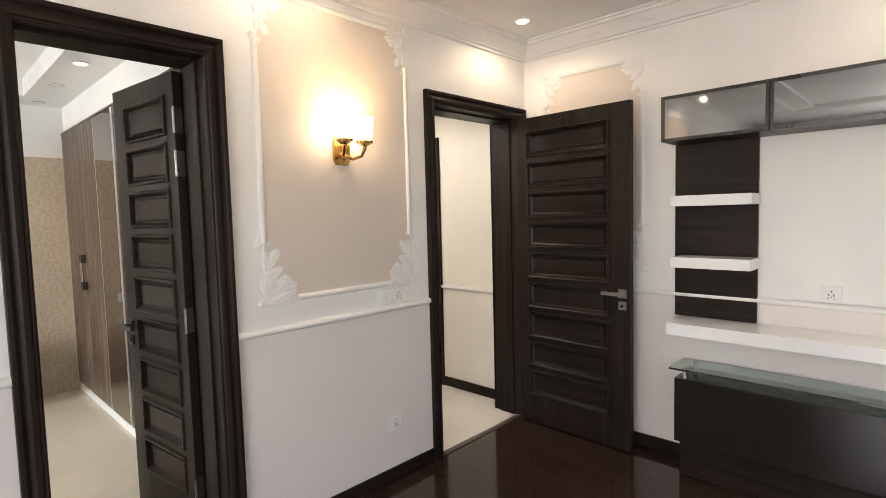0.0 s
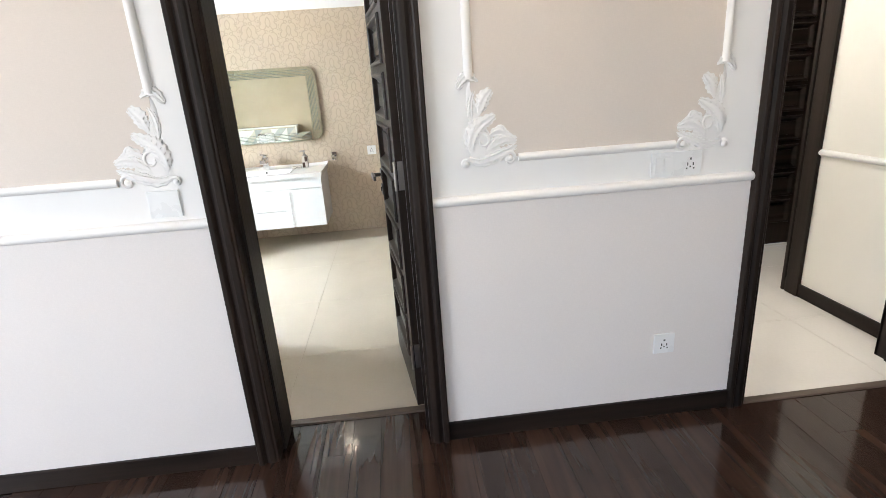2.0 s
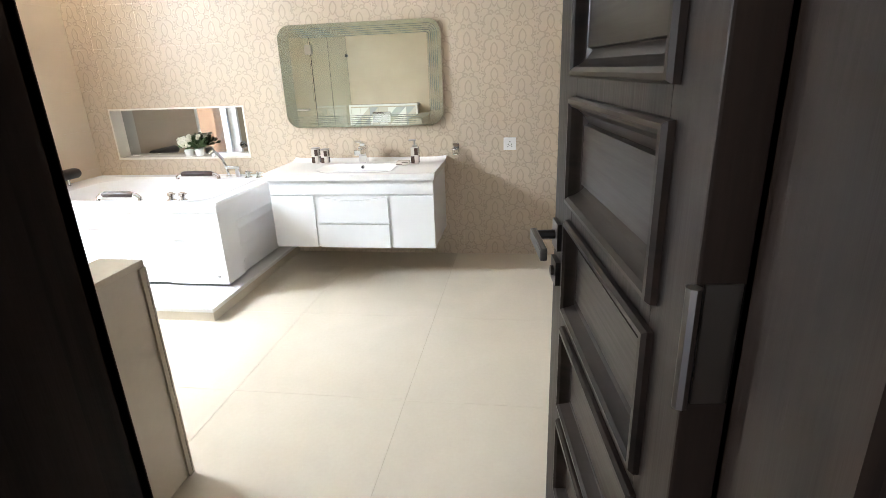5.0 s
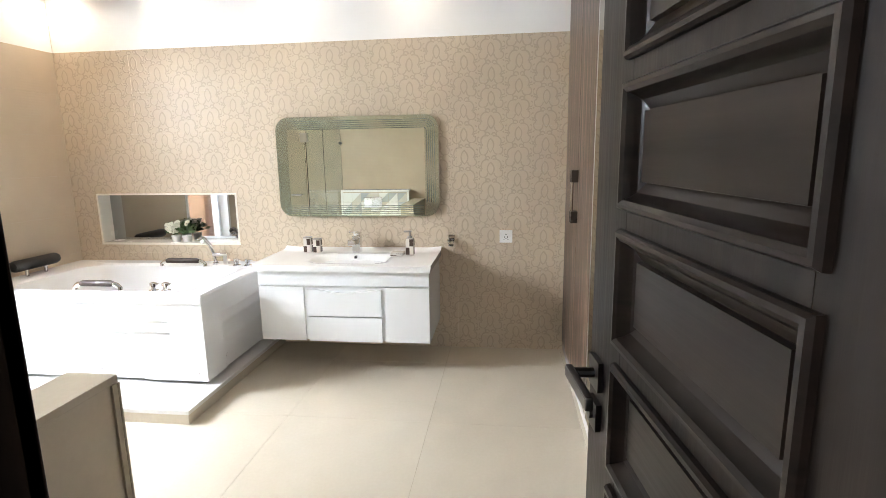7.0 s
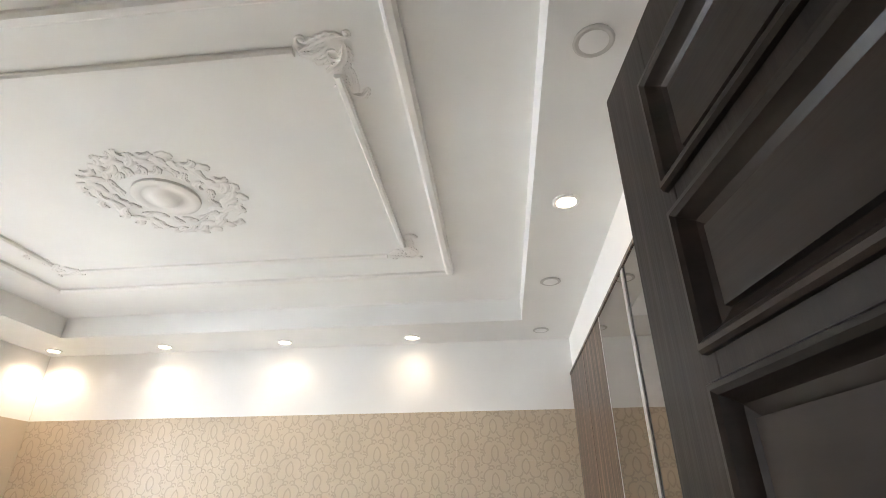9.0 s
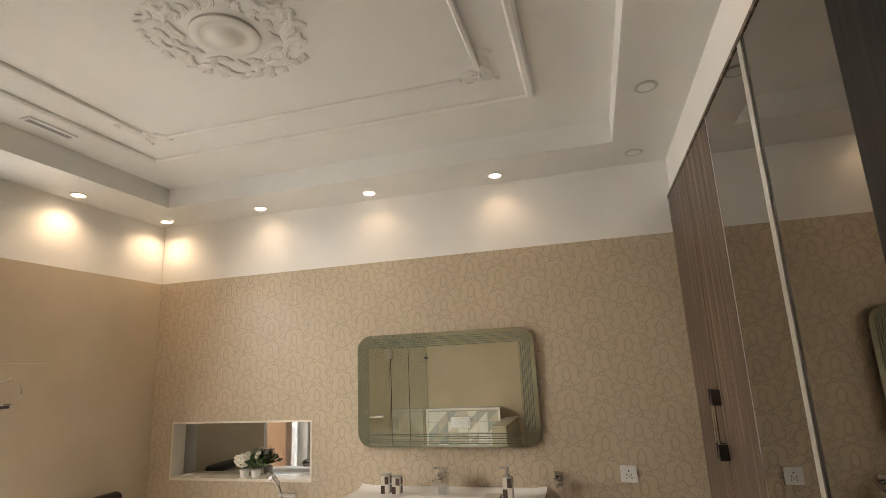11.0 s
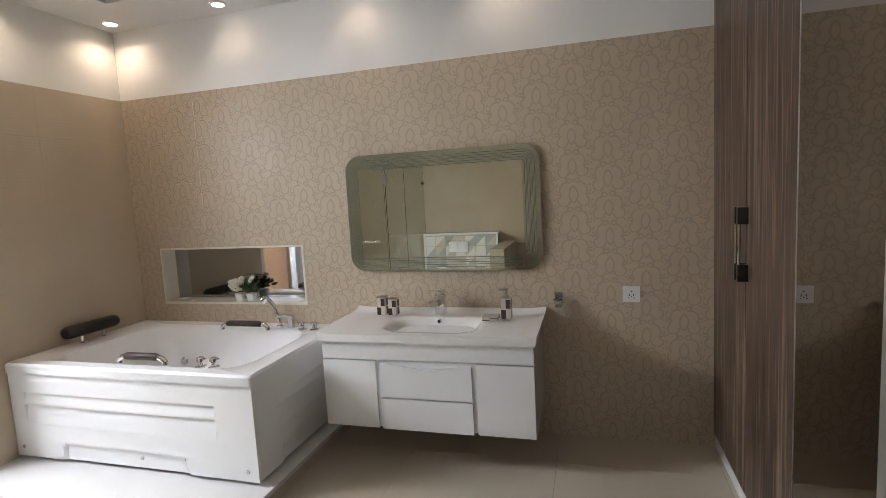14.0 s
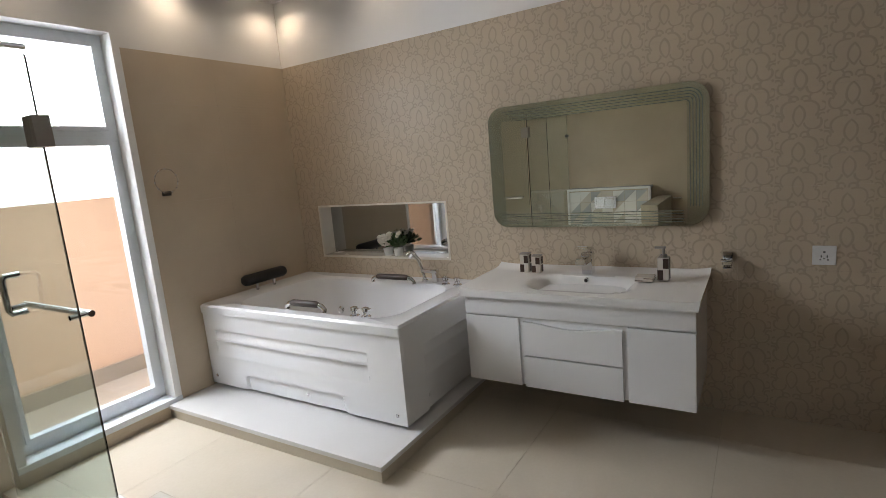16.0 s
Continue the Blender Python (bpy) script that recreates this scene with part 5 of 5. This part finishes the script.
def tv_unit():
    """Wall unit: mirrored top cabinets, dark back strip, white shelves, low cabinet with a glass top."""
    x0 = -1.066
    for k, (a, b) in enumerate(((x0, -0.523), (-0.519, 0.6), (0.604, 1.7))):
        cab = thing("wall_cabinet", "dark wall cabinet with a grey mirror glass door", "cabinet", (a, NY, 1.974), group="mirrored wall cabinets")
        w, h = b - a, 0.258
        part("body", boxes((0, w, -0.25, 0, 0, h)), M_DOORH, cab)
        part("frame", boxes((0, w, -0.268, -0.2505, 0, 0.018), (0, w, -0.268, -0.2505, h - 0.018, h), (0, 0.016, -0.268, -0.2505, 0.018, h - 0.018), (w - 0.016, w, -0.268, -0.2505, 0.018, h - 0.018)), M_DARKMETAL, cab)
        part("glass_door", boxes((0.016, w - 0.016, -0.262, -0.251, 0.018, h - 0.018)), M_TVGLASS, cab, "grey mirror glass door")
    strip = thing("back_panel", "dark wood back panel behind the white shelves", "panel", (-1.073, NY, 0.0))
    part("board", boxes((0, 0.453, -0.02, 0, 0.92, 1.973)), M_DOORH, strip)
    for z in (1.600, 1.238):
        s = thing("wall_shelf", "short white gloss shelf on the dark panel", "shelf", (-1.035, NY - 0.0205, z), group="white shelves")
        part("board", boxes((0, 0.425, -0.185, 0, 0, 0.062), bevel=0.003), M_GWHITE, s)
    ls = thing("long_shelf", "long white gloss shelf across the wall", "shelf", (-1.035, NY, 0.845))
    part("board", boxes((0, 2.7, -0.27, -0.005, 0, 0.072), bevel=0.003), M_GWHITE, ls)
    lc = thing("low_tv_cabinet", "dark glossy low cabinet with a glass top on studs", "cabinet", (-1.0, NY, 0.0))
    part("body", boxes((0.015, 2.7, -0.27, -0.018, 0.215, 0.595), bevel=0.003), gloss("black_brown_gloss", (0.012, 0.009, 0.008), 0.2, 0.1), lc)
    part("plinth", boxes((0.03, 2.67, -0.22, -0.03, 0.0, 0.214)), M_DOORH, lc)
    part("glass_top", boxes((-0.01, 2.7, -0.29, -0.03, 0.645, 0.657), bevel=0.002), M_GREENGLASS, lc, "green tinted glass top")
    for x in (0.07, 1.3, 2.6):
        for y in (-0.25, -0.07):
            part("stud", lathe(bmesh.new(), [(0.014, 0.595), (0.014, 0.645)], (x, y, 0), 12), M_CHROME, lc)


tv_unit()

# ---- pieces of floors and walls ----


def lay(name, parent, cells, make, material):
    """One object for each cell, sharing a mesh with the cells of the same size."""
    shared = {}
    for at, size in cells:
        key = tuple(round(s, 4) for s in size)
        if key not in shared:
            shared[key] = mesh_of(name, make(*size), material)
        ob = new(name, shared[key])
        ob.location = at
        ob.parent = parent


def slab(w, d, h):
    bm = bmesh.new()
    b = 0.0006
    ring_loft(bm, [[(0, 0, -h), (w, 0, -h), (w, d, -h), (0, d, -h)], [(0, 0, -b), (w, 0, -b), (w, d, -b), (0, d, -b)], [(b, b, 0), (w - b, b, 0), (w - b, d - b, 0), (b, d - b, 0)]], close_start=False)
    return bm


def floor_cells(x0, x1, y0, y1, tw, td, ox, oy, gap, z=0.0, h=0.006):
    cells = []
    i0, i1 = math.floor((x0 - ox) / tw), math.ceil((x1 - ox) / tw)
    j0, j1 = math.floor((y0 - oy) / td), math.ceil((y1 - oy) / td)
    for i in range(i0, i1):
        for j in range(j0, j1):
            a, b = max(x0, ox + i * tw), min(x1, ox + (i + 1) * tw)
            c, d = max(y0, oy + j * td), min(y1, oy + (j + 1) * td)
            if b - a > 0.02 and d - c > 0.02:
                cells.append(((a + gap / 2, c + gap / 2, z), (b - a - gap, d - c - gap, h)))
    return cells


lay("floor_tile", floor_bath, floor_cells(BX, WT - 0.014, LY, RY, 0.8, 0.8, -4.69, 0.53, 0.0012), slab, M_TILE)
lay("floor_tile", floor_cor, floor_cells(-4.12, WB - 0.032, RY + 0.15, 5.85, 0.8, 0.8, -2.9, 2.6, 0.002), slab, M_MARBLE)
cells = []
pw, pl = 0.125, 1.2
for j in range(-24, 30):
    y = j * pw
    if y < -2.99 or y + pw > NY + 0.1:
        continue
    off = (j * 0.437) % pl
    for i in range(-3, 4):
        a, b = max(WB if y > D2[0] - 0.15 or not (D1[0] - 0.1 < y < D1[1]) else WT + 0.03, off + i * pl), min(3.0, off + (i + 1) * pl)
        d = min(pw, NY - y)
        if b - a > 0.03 and d > 0.02:
            cells.append(((a + 0.0005, y + 0.0005, 0.0), (b - a - 0.001, d - 0.001, 0.010)))
lay("floor_plank", floor_bed, cells, slab, M_PLANK)


def wall_slab_x(t, w, h):
    """Tile whose face looks to +x."""
    bm = bmesh.new()
    b = 0.0004
    ring_loft(bm, [[(-t, 0, 0), (-t, w, 0), (-t, w, h), (-t, 0, h)], [(-b, 0, 0), (-b, w, 0), (-b, w, h), (-b, 0, h)], [(0, b, b), (0, w - b, b), (0, w - b, h - b), (0, b, h - b)]], close_start=False)
    return bm


def wall_slab_y(w, t, h):
    bm = bmesh.new()
    b = 0.0004
    ring_loft(bm, [[(0, -t, 0), (w, -t, 0), (w, -t, h), (0, -t, h)], [(0, -b, 0), (w, -b, 0), (w, -b, h), (0, -b, h)], [(b, 0, b), (w - b, 0, b), (w - b, 0, h - b), (b, 0, h - b)]], close_start=False)
    return bm


def wall_cells(u0, u1, z1, tw, th, hole):
    """Tiles of a wall less a rectangular hole, cut where they meet it."""
    us = sorted({round(u, 4) for u in [u0, u1, hole[0], hole[1]] + [u0 + k * tw for k in range(1, 20)] if u0 <= u <= u1})
    zs = sorted({round(z, 4) for z in [0.0, z1, hole[2], hole[3]] + [z1 - k * th for k in range(1, 20)] if 0 <= z <= z1})
    out = []
    for a, b in zip(us, us[1:]):
        for c, d in zip(zs, zs[1:]):
            if hole[0] - 1e-3 < a and b < hole[1] + 1e-3 and hole[2] - 1e-3 < c and d < hole[3] + 1e-3:
                continue
            if b - a > 0.004 and d - c > 0.004:
                out.append((a, b, c, d))
    return out


g = 0.0004
lay("wall_tile", mirror_wall, [((BX, a + g / 2, c + g / 2), (0.012, b - a - g, d - c - g)) for a, b, c, d in wall_cells(LY, 1.36, TILE_TOP, 0.6, 0.3, (NI[0] - 0.012, NI[1] + 0.012, NI[2] - 0.012, NI[3] + 0.012))], wall_slab_x, M_VINE)
lay("wall_tile", window_wall, [((a + g / 2, LY, c + g / 2), (b - a - g, 0.012, d - c - g)) for a, b, c, d in wall_cells(BX, WT - 0.007, TILE_TOP, 0.6, 0.3, (WIN[0] - 0.03, WIN[1] + 0.03, WIN[2] - 0.03, 9.0))], wall_slab_y, M_RIB)
